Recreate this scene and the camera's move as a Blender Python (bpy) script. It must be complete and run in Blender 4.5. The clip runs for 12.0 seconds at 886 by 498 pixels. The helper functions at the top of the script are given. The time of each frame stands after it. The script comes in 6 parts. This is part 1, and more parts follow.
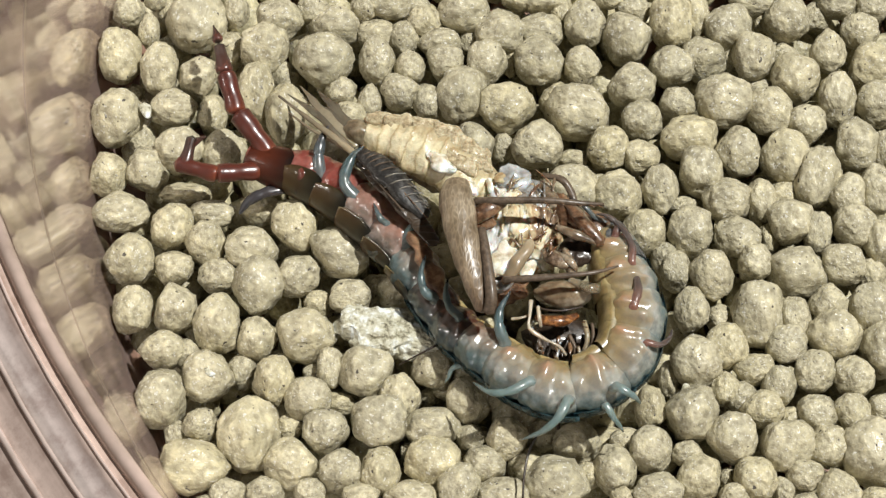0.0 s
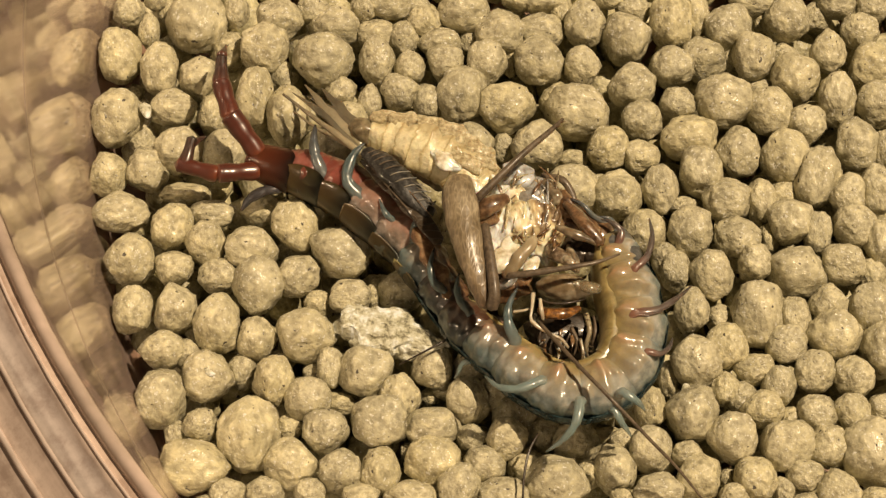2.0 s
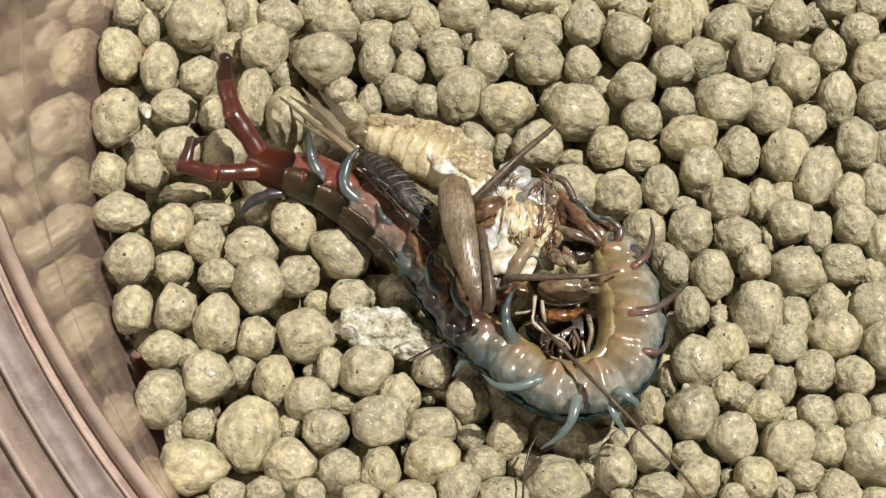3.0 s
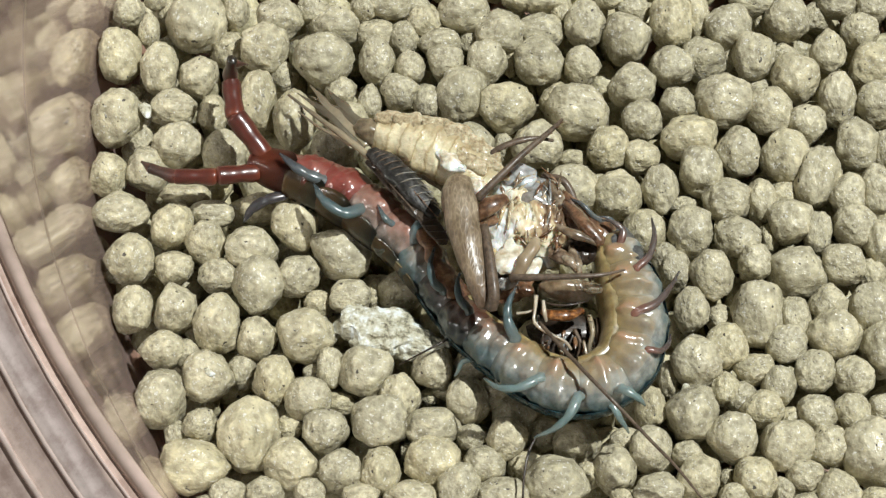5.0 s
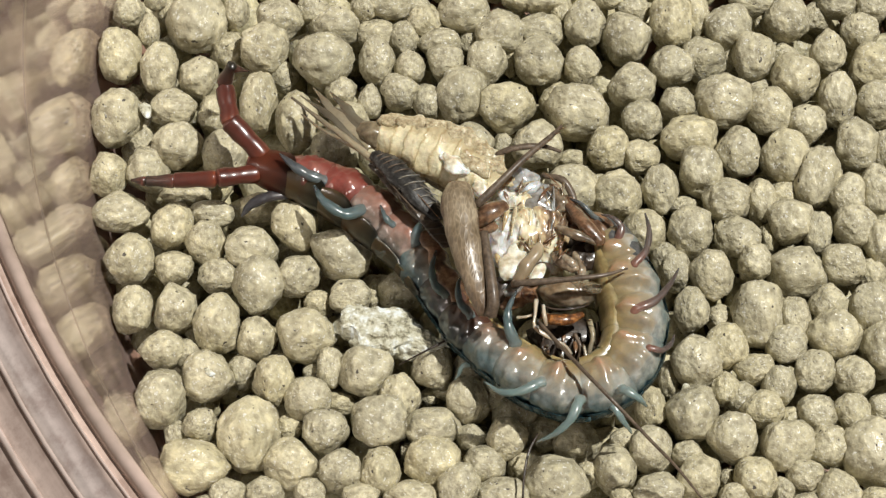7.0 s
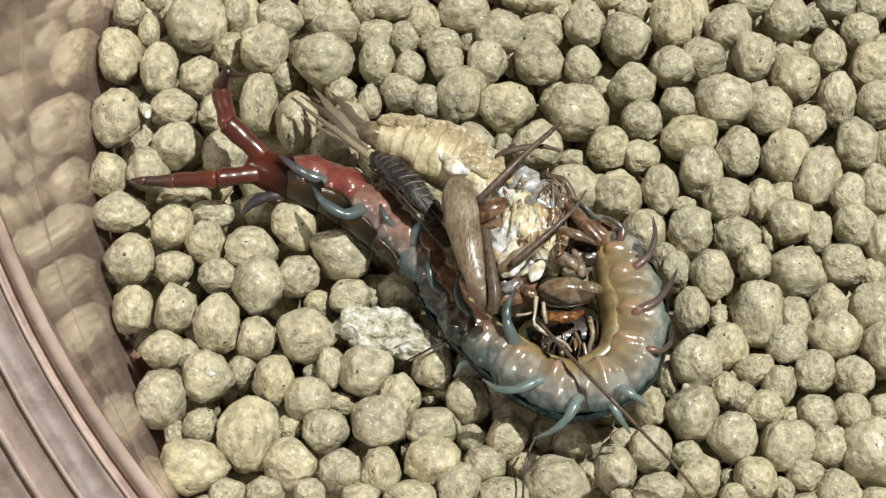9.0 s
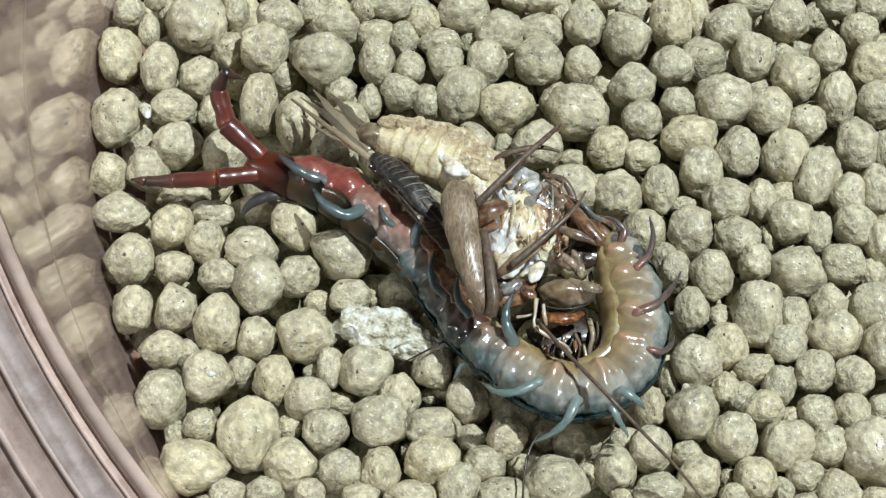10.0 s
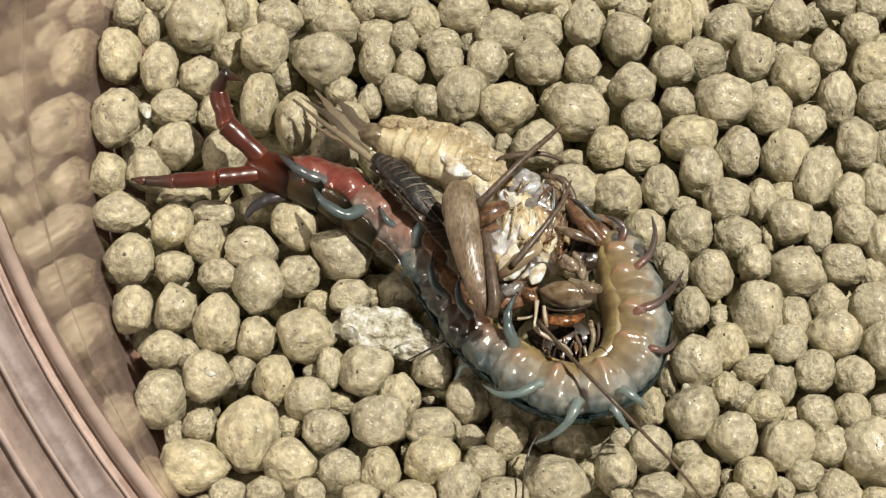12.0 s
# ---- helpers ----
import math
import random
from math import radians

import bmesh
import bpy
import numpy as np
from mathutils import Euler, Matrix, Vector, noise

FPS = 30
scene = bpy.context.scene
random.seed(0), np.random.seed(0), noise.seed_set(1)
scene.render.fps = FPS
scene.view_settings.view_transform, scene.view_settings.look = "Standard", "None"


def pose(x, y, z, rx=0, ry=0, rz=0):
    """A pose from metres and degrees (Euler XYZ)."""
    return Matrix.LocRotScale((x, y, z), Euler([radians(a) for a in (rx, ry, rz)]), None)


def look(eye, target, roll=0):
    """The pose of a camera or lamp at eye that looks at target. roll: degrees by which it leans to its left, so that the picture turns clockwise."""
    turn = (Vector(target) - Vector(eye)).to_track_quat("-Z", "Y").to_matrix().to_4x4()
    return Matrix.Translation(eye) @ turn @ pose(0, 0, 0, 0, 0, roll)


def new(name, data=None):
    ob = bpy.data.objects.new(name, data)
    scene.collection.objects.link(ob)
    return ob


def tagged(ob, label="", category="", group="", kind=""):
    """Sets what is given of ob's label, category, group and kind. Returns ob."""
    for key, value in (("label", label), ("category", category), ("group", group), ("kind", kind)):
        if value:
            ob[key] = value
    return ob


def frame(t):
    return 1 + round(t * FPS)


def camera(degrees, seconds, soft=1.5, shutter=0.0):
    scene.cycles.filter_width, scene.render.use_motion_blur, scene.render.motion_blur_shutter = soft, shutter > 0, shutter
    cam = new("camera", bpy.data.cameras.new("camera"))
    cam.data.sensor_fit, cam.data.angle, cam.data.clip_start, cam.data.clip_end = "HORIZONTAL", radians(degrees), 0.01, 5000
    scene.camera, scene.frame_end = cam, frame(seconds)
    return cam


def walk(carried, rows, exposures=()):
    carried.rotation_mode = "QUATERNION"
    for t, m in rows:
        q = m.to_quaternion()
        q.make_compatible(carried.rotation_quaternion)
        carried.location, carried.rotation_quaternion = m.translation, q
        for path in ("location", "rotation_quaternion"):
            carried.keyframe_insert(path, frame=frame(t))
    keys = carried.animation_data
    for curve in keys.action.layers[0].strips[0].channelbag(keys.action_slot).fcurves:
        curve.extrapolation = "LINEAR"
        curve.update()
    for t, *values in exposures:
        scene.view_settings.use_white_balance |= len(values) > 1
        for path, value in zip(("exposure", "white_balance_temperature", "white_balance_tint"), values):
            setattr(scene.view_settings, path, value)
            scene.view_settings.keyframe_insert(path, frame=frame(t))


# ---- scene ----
cam = camera(24, 12.0, soft=1.35)
EYE = (0.0, -0.08658, 0.16283)
VIEW = look(EYE, (0, 0, 0))
walk(cam, [(0.0, VIEW), (12.0, VIEW)], exposures=[
    (0.0, 0.45, 6250, 9), (0.3, 0.39, 7300, 11), (0.5, 0.31, 8900, 14), (1.0, 0.22, 10500, 15), (1.9, 0.17, 10500, 15),
    (2.5, 0.23, 8500, 15), (3.0, 0.33, 6700, 11), (3.2, 0.36, 6400, 9), (4.8, 0.38, 6000, 6), (6.0, 0.38, 6150, 6), (7.0, 0.36, 6350, 9), (8.2, 0.35, 6900, 9),
    (8.8, 0.33, 6700, 8), (9.0, 0.35, 6300, 7), (9.4, 0.38, 6000, 5), (9.7, 0.40, 5650, 4), (10.7, 0.42, 5600, 4), (11.0, 0.35, 6450, 10),
    (12.0, 0.31, 6800, 12)])

# ---- light: one small hard desk lamp above and to one side, a dim room round it ----
world = bpy.data.worlds.new("room")
scene.world = world
world.use_nodes = True
world.node_tree.nodes["Background"].inputs["Color"].default_value = (0.80, 0.88, 1.0, 1)
world.node_tree.nodes["Background"].inputs["Strength"].default_value = 0.003
lamp_data = bpy.data.lights.new("desk_lamp_light", "POINT")
lamp_data.energy, lamp_data.shadow_soft_size, lamp_data.color = 6.3, 0.004, (1.0, 0.96, 0.88)
lamp = new("desk_lamp_light", lamp_data)
lamp.location = (0.142, 0.036, 0.325)

MM = 0.001


# ---- materials ----
def shader(name, rough=0.5, **inputs):
    m = bpy.data.materials.new(name)
    m.use_nodes = True
    b = m.node_tree.nodes["Principled BSDF"]
    b.inputs["Roughness"].default_value = rough
    for key, value in inputs.items():
        b.inputs[key.replace("_", " ")].default_value = value
    return m, m.node_tree, b


def node(tree, kind, **values):
    n = tree.nodes.new(kind)
    for key, value in values.items():
        n.inputs[key.replace("_", " ")].default_value = value
    return n


def ramp(tree, source, stops):
    r = tree.nodes.new("ShaderNodeValToRGB")
    while len(r.color_ramp.elements) < len(stops):
        r.color_ramp.elements.new(0.5)
    for e, (at, colour) in zip(r.color_ramp.elements, stops):
        e.position, e.color = at, (*colour, 1)
    tree.links.new(source, r.inputs[0])
    return r.outputs[0]


def blend(tree, fac, a, b, kind="MIX"):
    m = tree.nodes.new("ShaderNodeMix")
    m.data_type, m.blend_type = "RGBA", kind
    for slot, value in ((0, fac), (6, a), (7, b)):
        if isinstance(value, (int, float)):
            m.inputs[slot].default_value = value
        elif isinstance(value, tuple):
            m.inputs[slot].default_value = (*value, 1)
        else:
            tree.links.new(value, m.inputs[slot])
    return m.outputs[2]


def noise_of(tree, scale, detail=4.0, rough=0.55, shift=None):
    c = tree.nodes.new("ShaderNodeTexCoord")
    n = node(tree, "ShaderNodeTexNoise", Scale=scale, Detail=detail, Roughness=rough)
    if shift is not None:
        n.noise_dimensions = "4D"
        tree.links.new(shift, n.inputs["W"])
    tree.links.new(c.outputs["Object"], n.inputs["Vector"])
    return n.outputs[0]


def bump(tree, b, height, strength, distance):
    n = node(tree, "ShaderNodeBump", Strength=strength, Distance=distance)
    tree.links.new(height, n.inputs["Height"])
    tree.links.new(n.outputs[0], b.inputs["Normal"])


def clay_material(name, scale, low, high, by_island=False):
    """Fired clay with fine grain, darker specks, a few pits and painted glints; scale: grains per unit of the mesh."""
    m, t, b = shader(name, 0.62)
    b.inputs["Specular IOR Level"].default_value = 0.45
    if by_island:
        rnd = t.nodes.new("ShaderNodeNewGeometry").outputs["Random Per Island"]
    else:
        rnd = t.nodes.new("ShaderNodeObjectInfo").outputs["Random"]
    spread = node(t, "ShaderNodeMath")
    spread.operation = "MULTIPLY"
    spread.inputs[1].default_value = 40
    t.links.new(rnd, spread.inputs[0])
    w = spread.outputs[0]
    coarse = noise_of(t, scale * 1.3, 3, 0.5, w)
    patch = noise_of(t, scale * 2.6, 3, 0.55, w)
    grain = noise_of(t, scale * 3.8, 4, 0.55, w)
    specks = noise_of(t, scale * 4.6, 2, 0.4, w)
    glint = noise_of(t, scale * 9, 3, 0.6, w)
    col = ramp(t, coarse, [(0.32, low), (0.66, high)])
    tone = ramp(t, rnd, [(0.0, (0.87, 0.875, 0.88)), (0.5, (1.0, 1.0, 1.0)), (1.0, (1.06, 1.045, 0.98))])
    col = blend(t, 1.0, col, tone, "MULTIPLY")
    col = blend(t, 0.75, col, ramp(t, patch, [(0.34, (0.64, 0.62, 0.57)), (0.43, (0.93, 0.92, 0.88)), (0.55, (1.0, 0.99, 0.94)), (0.63, (1.18, 1.17, 1.08))]), "MULTIPLY")
    col = blend(t, 0.7, col, ramp(t, grain, [(0.34, (0.56, 0.53, 0.46)), (0.48, (0.97, 0.97, 0.95)), (0.60, (1.24, 1.23, 1.17))]), "MULTIPLY")
    col = blend(t, ramp(t, specks, [(0.275, (1, 1, 1)), (0.30, (0, 0, 0))]), col, (0.06, 0.05, 0.04))
    # small gleams painted into the clay colour as pale flecks
    col = blend(t, ramp(t, glint, [(0.60, (0, 0, 0)), (0.66, (0.8, 0.8, 0.8))]), col, (0.66, 0.65, 0.60))
    t.links.new(col, b.inputs["Base Color"])
    t.links.new(ramp(t, grain, [(0.50, (0.66, 0.66, 0.66)), (0.60, (0.20, 0.20, 0.20))]), b.inputs["Roughness"])
    bump(t, b, blend(t, 0.04, blend(t, 0.5, blend(t, 0.3, grain, specks), patch), glint), 1.0, 0.00060)
    return m


CLAY = clay_material("clay", 1.0, (0.346, 0.318, 0.230), (0.456, 0.418, 0.310))
CLAY_UNDER = clay_material("clay_below", 450, (0.34, 0.315, 0.21), (0.50, 0.46, 0.33), True)


def chalk_material():
    m, t, b = shader("chalky_crust", 0.5)
    n = noise_of(t, 900, 6, 0.7)
    col = ramp(t, n, [(0.36, (0.15, 0.14, 0.10)), (0.44, (0.42, 0.40, 0.29)), (0.53, (0.55, 0.54, 0.44)), (0.61, (0.70, 0.74, 0.73))])
    t.links.new(col, b.inputs["Base Color"])
    bump(t, b, n, 1.0, 0.0004)
    return m


def flesh(name, tones, rough=0.2, scale=700, sub=0.25, coat=0.42, relief=0.00012, alpha=1.0):
    """Wet cuticle or tissue: mottled colour, soft scattering, a glossy film."""
    m, t, b = shader(name, rough)
    n = noise_of(t, scale, 3, 0.6)
    mid = noise_of(t, scale * 2.6, 4, 0.65)
    fine = noise_of(t, scale * 8, 3, 0.6)
    k = 1.0 / max(1, len(tones) - 1)
    col = ramp(t, blend(t, 0.6, n, mid), [(0.34 + 0.30 * k * i, c) for i, c in enumerate(tones)])
    col = blend(t, 0.6, col, ramp(t, mid, [(0.36, (0.62, 0.58, 0.54)), (0.5, (1, 1, 1)), (0.66, (1.25, 1.25, 1.25))]), "MULTIPLY")
    col = blend(t, 0.45, col, ramp(t, fine, [(0.3, (0.6, 0.6, 0.6)), (0.65, (1.15, 1.15, 1.15))]), "MULTIPLY")
    t.links.new(col, b.inputs["Base Color"])
    b.inputs["Subsurface Weight"].default_value = sub
    b.inputs["Subsurface Radius"].default_value = (1.0, 0.6, 0.4)
    b.inputs["Subsurface Scale"].default_value = 0.0010
    b.inputs["Specular IOR Level"].default_value = 0.3
    b.inputs["Coat Weight"].default_value = coat
    b.inputs["Coat Roughness"].default_value = 0.19
    b.inputs["Alpha"].default_value = alpha
    bump(t, b, blend(t, 0.45, n, fine), 0.6, relief)
    film = node(t, "ShaderNodeBump", Strength=0.22, Distance=relief)
    t.links.new(n, film.inputs["Height"])
    t.links.new(film.outputs[0], b.inputs["Coat Normal"])
    return m


def limb(name, stops, alpha=1.0, coat=0.6, rough=0.42, scale=900):
    """Translucent wet limb whose colour runs from its base (0) to its tip (1)."""
    m, t, b = shader(name, rough)
    at = t.nodes.new("ShaderNodeAttribute")
    at.attribute_name = "pigment"
    split = t.nodes.new("ShaderNodeSeparateColor")
    t.links.new(at.outputs["Color"], split.inputs[0])
    n = noise_of(t, scale, 4, 0.6)
    wob = node(t, "ShaderNodeMath")
    wob.operation = "MULTIPLY_ADD"
    wob.inputs[1].default_value = 0.24
    t.links.new(n, wob.inputs[0])
    shift = node(t, "ShaderNodeMath")
    shift.operation = "SUBTRACT"
    shift.inputs[1].default_value = 0.12
    t.links.new(split.outputs[1], shift.inputs[0])
    t.links.new(shift.outputs[0], wob.inputs[2])
    col = ramp(t, wob.outputs[0], stops)
    col = blend(t, 0.5, col, ramp(t, n, [(0.3, (0.6, 0.6, 0.6)), (0.65, (1.25, 1.25, 1.25))]), "MULTIPLY")
    t.links.new(col, b.inputs["Base Color"])
    b.inputs["Subsurface Weight"].default_value = 0.5
    b.inputs["Subsurface Radius"].default_value = (1.0, 0.7, 0.5)
    b.inputs["Subsurface Scale"].default_value = 0.0008
    b.inputs["Specular IOR Level"].default_value = 0.3
    b.inputs["Coat Weight"].default_value = coat
    b.inputs["Coat Roughness"].default_value = 0.19
    b.inputs["Alpha"].default_value = alpha
    bump(t, b, n, 0.4, 0.0001)
    return m


RED = limb("red_tail_plate", [(0.0, (0.085, 0.017, 0.008)), (0.35, (0.12, 0.026, 0.012)), (0.75, (0.045, 0.014, 0.008)), (1.0, (0.010, 0.006, 0.004))], rough=0.35)


def flank(name, stops, patch=None, pale=None, scale=420, relief=0.00035):
    """Wet soft skin whose pigment runs from the back (0) over the top (0.25) to the belly (0.5)."""
    m, t, b = shader(name, 0.4)
    at = t.nodes.new("ShaderNodeAttribute")
    at.attribute_name = "pigment"
    split = t.nodes.new("ShaderNodeSeparateColor")
    t.links.new(at.outputs["Color"], split.inputs[0])
    n = noise_of(t, scale, 4, 0.6)
    fine = noise_of(t, scale * 4, 3, 0.6)
    wob = node(t, "ShaderNodeMath")
    wob.operation = "MULTIPLY_ADD"
    wob.inputs[1].default_value = 0.26
    wob.inputs[2].default_value = -0.13
    t.links.new(n, wob.inputs[0])
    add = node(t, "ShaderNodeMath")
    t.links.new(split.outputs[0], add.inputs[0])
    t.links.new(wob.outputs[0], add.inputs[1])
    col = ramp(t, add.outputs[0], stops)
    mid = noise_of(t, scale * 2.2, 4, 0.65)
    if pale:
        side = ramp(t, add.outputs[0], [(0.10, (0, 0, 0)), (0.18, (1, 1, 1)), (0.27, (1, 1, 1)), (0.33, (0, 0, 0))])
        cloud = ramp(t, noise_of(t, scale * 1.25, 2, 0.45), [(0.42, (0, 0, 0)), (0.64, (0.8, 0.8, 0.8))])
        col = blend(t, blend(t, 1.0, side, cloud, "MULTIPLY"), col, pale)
    if patch:
        spot = node(t, "ShaderNodeMath")
        spot.operation = "MULTIPLY"
        t.links.new(split.outputs[2], spot.inputs[0])
        t.links.new(ramp(t, mid, [(0.35, (0.35, 0.35, 0.35)), (0.6, (1, 1, 1))]), spot.inputs[1])
        col = blend(t, spot.outputs[0], col, patch)
    col = blend(t, 0.35, col, ramp(t, fine, [(0.3, (0.6, 0.6, 0.6)), (0.65, (1.2, 1.2, 1.2))]), "MULTIPLY")
    t.links.new(col, b.inputs["Base Color"])
    b.inputs["Subsurface Weight"].default_value = 0.5
    b.inputs["Subsurface Radius"].default_value = (1.0, 0.6, 0.4)
    b.inputs["Subsurface Scale"].default_value = 0.0012
    b.inputs["Specular IOR Level"].default_value = 0.25
    b.inputs["Coat Weight"].default_value = 1.0
    b.inputs["Coat Roughness"].default_value = 0.15
    bump(t, b, blend(t, 0.2, n, fine), 0.35, relief)
    film = node(t, "ShaderNodeBump", Strength=0.45, Distance=relief)
    t.links.new(blend(t, 0.35, n, mid), film.inputs["Height"])
    t.links.new(film.outputs[0], b.inputs["Coat Normal"])
    return m


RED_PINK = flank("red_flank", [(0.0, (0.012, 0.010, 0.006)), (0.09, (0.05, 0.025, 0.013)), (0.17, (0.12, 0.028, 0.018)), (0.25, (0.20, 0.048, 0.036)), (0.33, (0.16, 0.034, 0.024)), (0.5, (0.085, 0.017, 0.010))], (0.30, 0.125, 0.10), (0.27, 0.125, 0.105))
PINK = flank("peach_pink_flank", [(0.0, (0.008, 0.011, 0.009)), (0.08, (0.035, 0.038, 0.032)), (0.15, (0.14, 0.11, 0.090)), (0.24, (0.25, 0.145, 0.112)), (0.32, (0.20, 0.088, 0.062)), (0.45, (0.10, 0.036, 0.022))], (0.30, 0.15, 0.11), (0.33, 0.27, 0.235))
# brown skin, with the thigh's shade darkened into its colour
SHADED_BROWN = flank("shaded_brown_flank", [(0.0, (0.006, 0.011, 0.013)), (0.07, (0.022, 0.036, 0.038)), (0.13, (0.045, 0.048, 0.045)), (0.20, (0.085, 0.058, 0.044)), (0.28, (0.082, 0.037, 0.023)), (0.45, (0.05, 0.02, 0.011))], (0.13, 0.055, 0.036), (0.115, 0.11, 0.105))
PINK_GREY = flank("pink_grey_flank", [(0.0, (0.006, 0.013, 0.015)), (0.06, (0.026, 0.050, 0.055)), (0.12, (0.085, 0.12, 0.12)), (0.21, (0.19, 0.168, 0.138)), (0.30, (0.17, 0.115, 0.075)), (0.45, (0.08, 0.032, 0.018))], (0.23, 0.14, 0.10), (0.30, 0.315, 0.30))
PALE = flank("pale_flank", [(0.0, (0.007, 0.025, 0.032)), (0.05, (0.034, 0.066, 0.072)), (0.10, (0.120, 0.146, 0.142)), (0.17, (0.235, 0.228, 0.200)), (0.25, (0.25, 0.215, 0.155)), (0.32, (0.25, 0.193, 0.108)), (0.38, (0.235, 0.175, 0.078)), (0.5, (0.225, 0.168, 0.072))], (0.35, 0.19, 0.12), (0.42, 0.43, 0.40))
BLUE = flesh("blue_black_plate", [(0.008, 0.02, 0.028), (0.02, 0.055, 0.07), (0.05, 0.10, 0.11)], 0.22, 500, 0.1)
OLIVE = limb("olive_plate", [(0.0, (0.085, 0.042, 0.017)), (0.35, (0.060, 0.035, 0.015)), (0.7, (0.030, 0.024, 0.012)), (0.92, (0.008, 0.008, 0.005)), (1.0, (0.006, 0.007, 0.004))], 1.0, 1.0, 0.30)
AMBER_BELLY = flesh("amber_belly", [(0.20, 0.148, 0.060), (0.29, 0.225, 0.105)], 0.4, 220, 0.5, 0.8, 0.00006)
TRAIL = limb("red_trailing_leg", [(0.0, (0.15, 0.036, 0.016)), (0.25, (0.085, 0.018, 0.010)), (0.8, (0.060, 0.014, 0.009)), (1.0, (0.12, 0.034, 0.022))], rough=0.4)
TRAIL_TIP = limb("dark_red_leg_tip", [(0.0, (0.10, 0.028, 0.018)), (0.4, (0.05, 0.02, 0.014)), (1.0, (0.022, 0.018, 0.012))], 0.88)
BLUE_GREY = flesh("blue_grey_neck", [(0.095, 0.105, 0.11), (0.19, 0.185, 0.18)], 0.22, 400, 0.3)
BROWN_CAP = flesh("smoky_brown_cap", [(0.12, 0.085, 0.045), (0.23, 0.18, 0.11), (0.31, 0.26, 0.18)], 0.35, 320, 0.4, 0.8, alpha=0.78)
SILVER = flesh("silvery_tan_leg", [(0.085, 0.058, 0.034), (0.17, 0.125, 0.08), (0.33, 0.275, 0.20)], 0.35, 420, 0.5, 1.0, 0.0002, 0.92)
HEAD = flesh("smoky_tan_head", [(0.13, 0.085, 0.045), (0.25, 0.185, 0.115), (0.36, 0.30, 0.225)], 0.3, 260, 0.5, 1.0, 0.00006, 0.92)
DUSK_LEG = limb("dusky_leg", [(0.0, (0.075, 0.06, 0.058)), (0.4, (0.055, 0.048, 0.052)), (1.0, (0.026, 0.025, 0.028))], 0.9, 0.5)
TEAL = limb("teal_leg", [(0.0, (0.21, 0.18, 0.155)), (0.18, (0.145, 0.175, 0.17)), (0.5, (0.092, 0.14, 0.145)), (0.85, (0.06, 0.09, 0.097)), (1.0, (0.03, 0.04, 0.045))], 0.72)
PALE_LEG = limb("pale_leg", [(0.0, (0.28, 0.25, 0.21)), (0.25, (0.20, 0.26, 0.25)), (0.6, (0.15, 0.215, 0.21)), (0.9, (0.14, 0.18, 0.17)), (1.0, (0.08, 0.10, 0.09))], 0.70)
GREY_LEG = limb("grey_leg", [(0.0, (0.17, 0.17, 0.16)), (0.4, (0.11, 0.135, 0.14)), (0.8, (0.055, 0.062, 0.07)), (1.0, (0.035, 0.036, 0.04))], 0.8, 0.6)
ROSE_LEG = limb("rose_leg", [(0.0, (0.30, 0.125, 0.085)), (0.25, (0.21, 0.10, 0.075)), (0.5, (0.11, 0.08, 0.07)), (1.0, (0.05, 0.046, 0.046))], 0.8)
CREAM = flesh("cream_tissue", [(0.28, 0.18, 0.08), (0.46, 0.36, 0.20), (0.60, 0.53, 0.37)], 0.5, 380, 0.5, 1.0, 0.00015)
WHITE_FAT = flesh("white_tissue", [(0.50, 0.41, 0.25), (0.64, 0.60, 0.49), (0.72, 0.72, 0.70)], 0.5, 300, 0.6, 1.0, 0.00012)
TAN = flesh("tan_leg", [(0.065, 0.038, 0.021), (0.15, 0.102, 0.064), (0.29, 0.225, 0.15)], 0.4, 500, 0.3, 1.0, 0.0003)
PALE_TAN = limb("pale_tan_thigh", [(0.0, (0.40, 0.33, 0.22)), (0.3, (0.30, 0.235, 0.15)), (0.8, (0.24, 0.18, 0.11)), (1.0, (0.12, 0.075, 0.045))], 0.95, 0.7, 0.4)
NUB = flesh("smoky_clear_joint", [(0.20, 0.15, 0.09), (0.30, 0.24, 0.16), (0.38, 0.32, 0.23)], 0.35, 260, 0.4, 0.9, 0.0001, 0.5)
PALP = limb("pale_palp", [(0.0, (0.50, 0.43, 0.33)), (0.5, (0.42, 0.35, 0.26)), (1.0, (0.30, 0.25, 0.19))], 0.95, 0.7, 0.4)
SHIN = flesh("dull_brown_shin", [(0.055, 0.038, 0.025), (0.125, 0.09, 0.062)], 0.5, 700, 0.0, 0.15)
BROWN = flesh("brown_cuticle", [(0.040, 0.020, 0.010), (0.12, 0.062, 0.032), (0.22, 0.125, 0.065)], 0.35, 500, 0.3, 0.8)
DARK = flesh("dark_brown_cuticle", [(0.014, 0.010, 0.007), (0.050, 0.033, 0.022)], 0.4, 900, 0.0, 0.35)
AMBER = flesh("amber_mouth", [(0.022, 0.010, 0.005), (0.12, 0.045, 0.014), (0.42, 0.19, 0.06)], 0.3, 900, 0.4, 1.0)
GREY = flesh("grey_membrane", [(0.15, 0.135, 0.12), (0.27, 0.26, 0.245), (0.40, 0.405, 0.40)], 0.35, 400, 0.5, 1.0, alpha=0.72)
SPINE = limb("straw_spike", [(0.0, (0.29, 0.245, 0.155)), (0.4, (0.215, 0.178, 0.115)), (1.0, (0.10, 0.082, 0.058))], 1.0, 0.4, 0.5, 2200)
SMOKY = limb("smoky_wing_tip", [(0.0, (0.145, 0.118, 0.076)), (0.5, (0.105, 0.086, 0.058)), (1.0, (0.07, 0.058, 0.04))], 0.72, 0.5, 0.45, 1600)
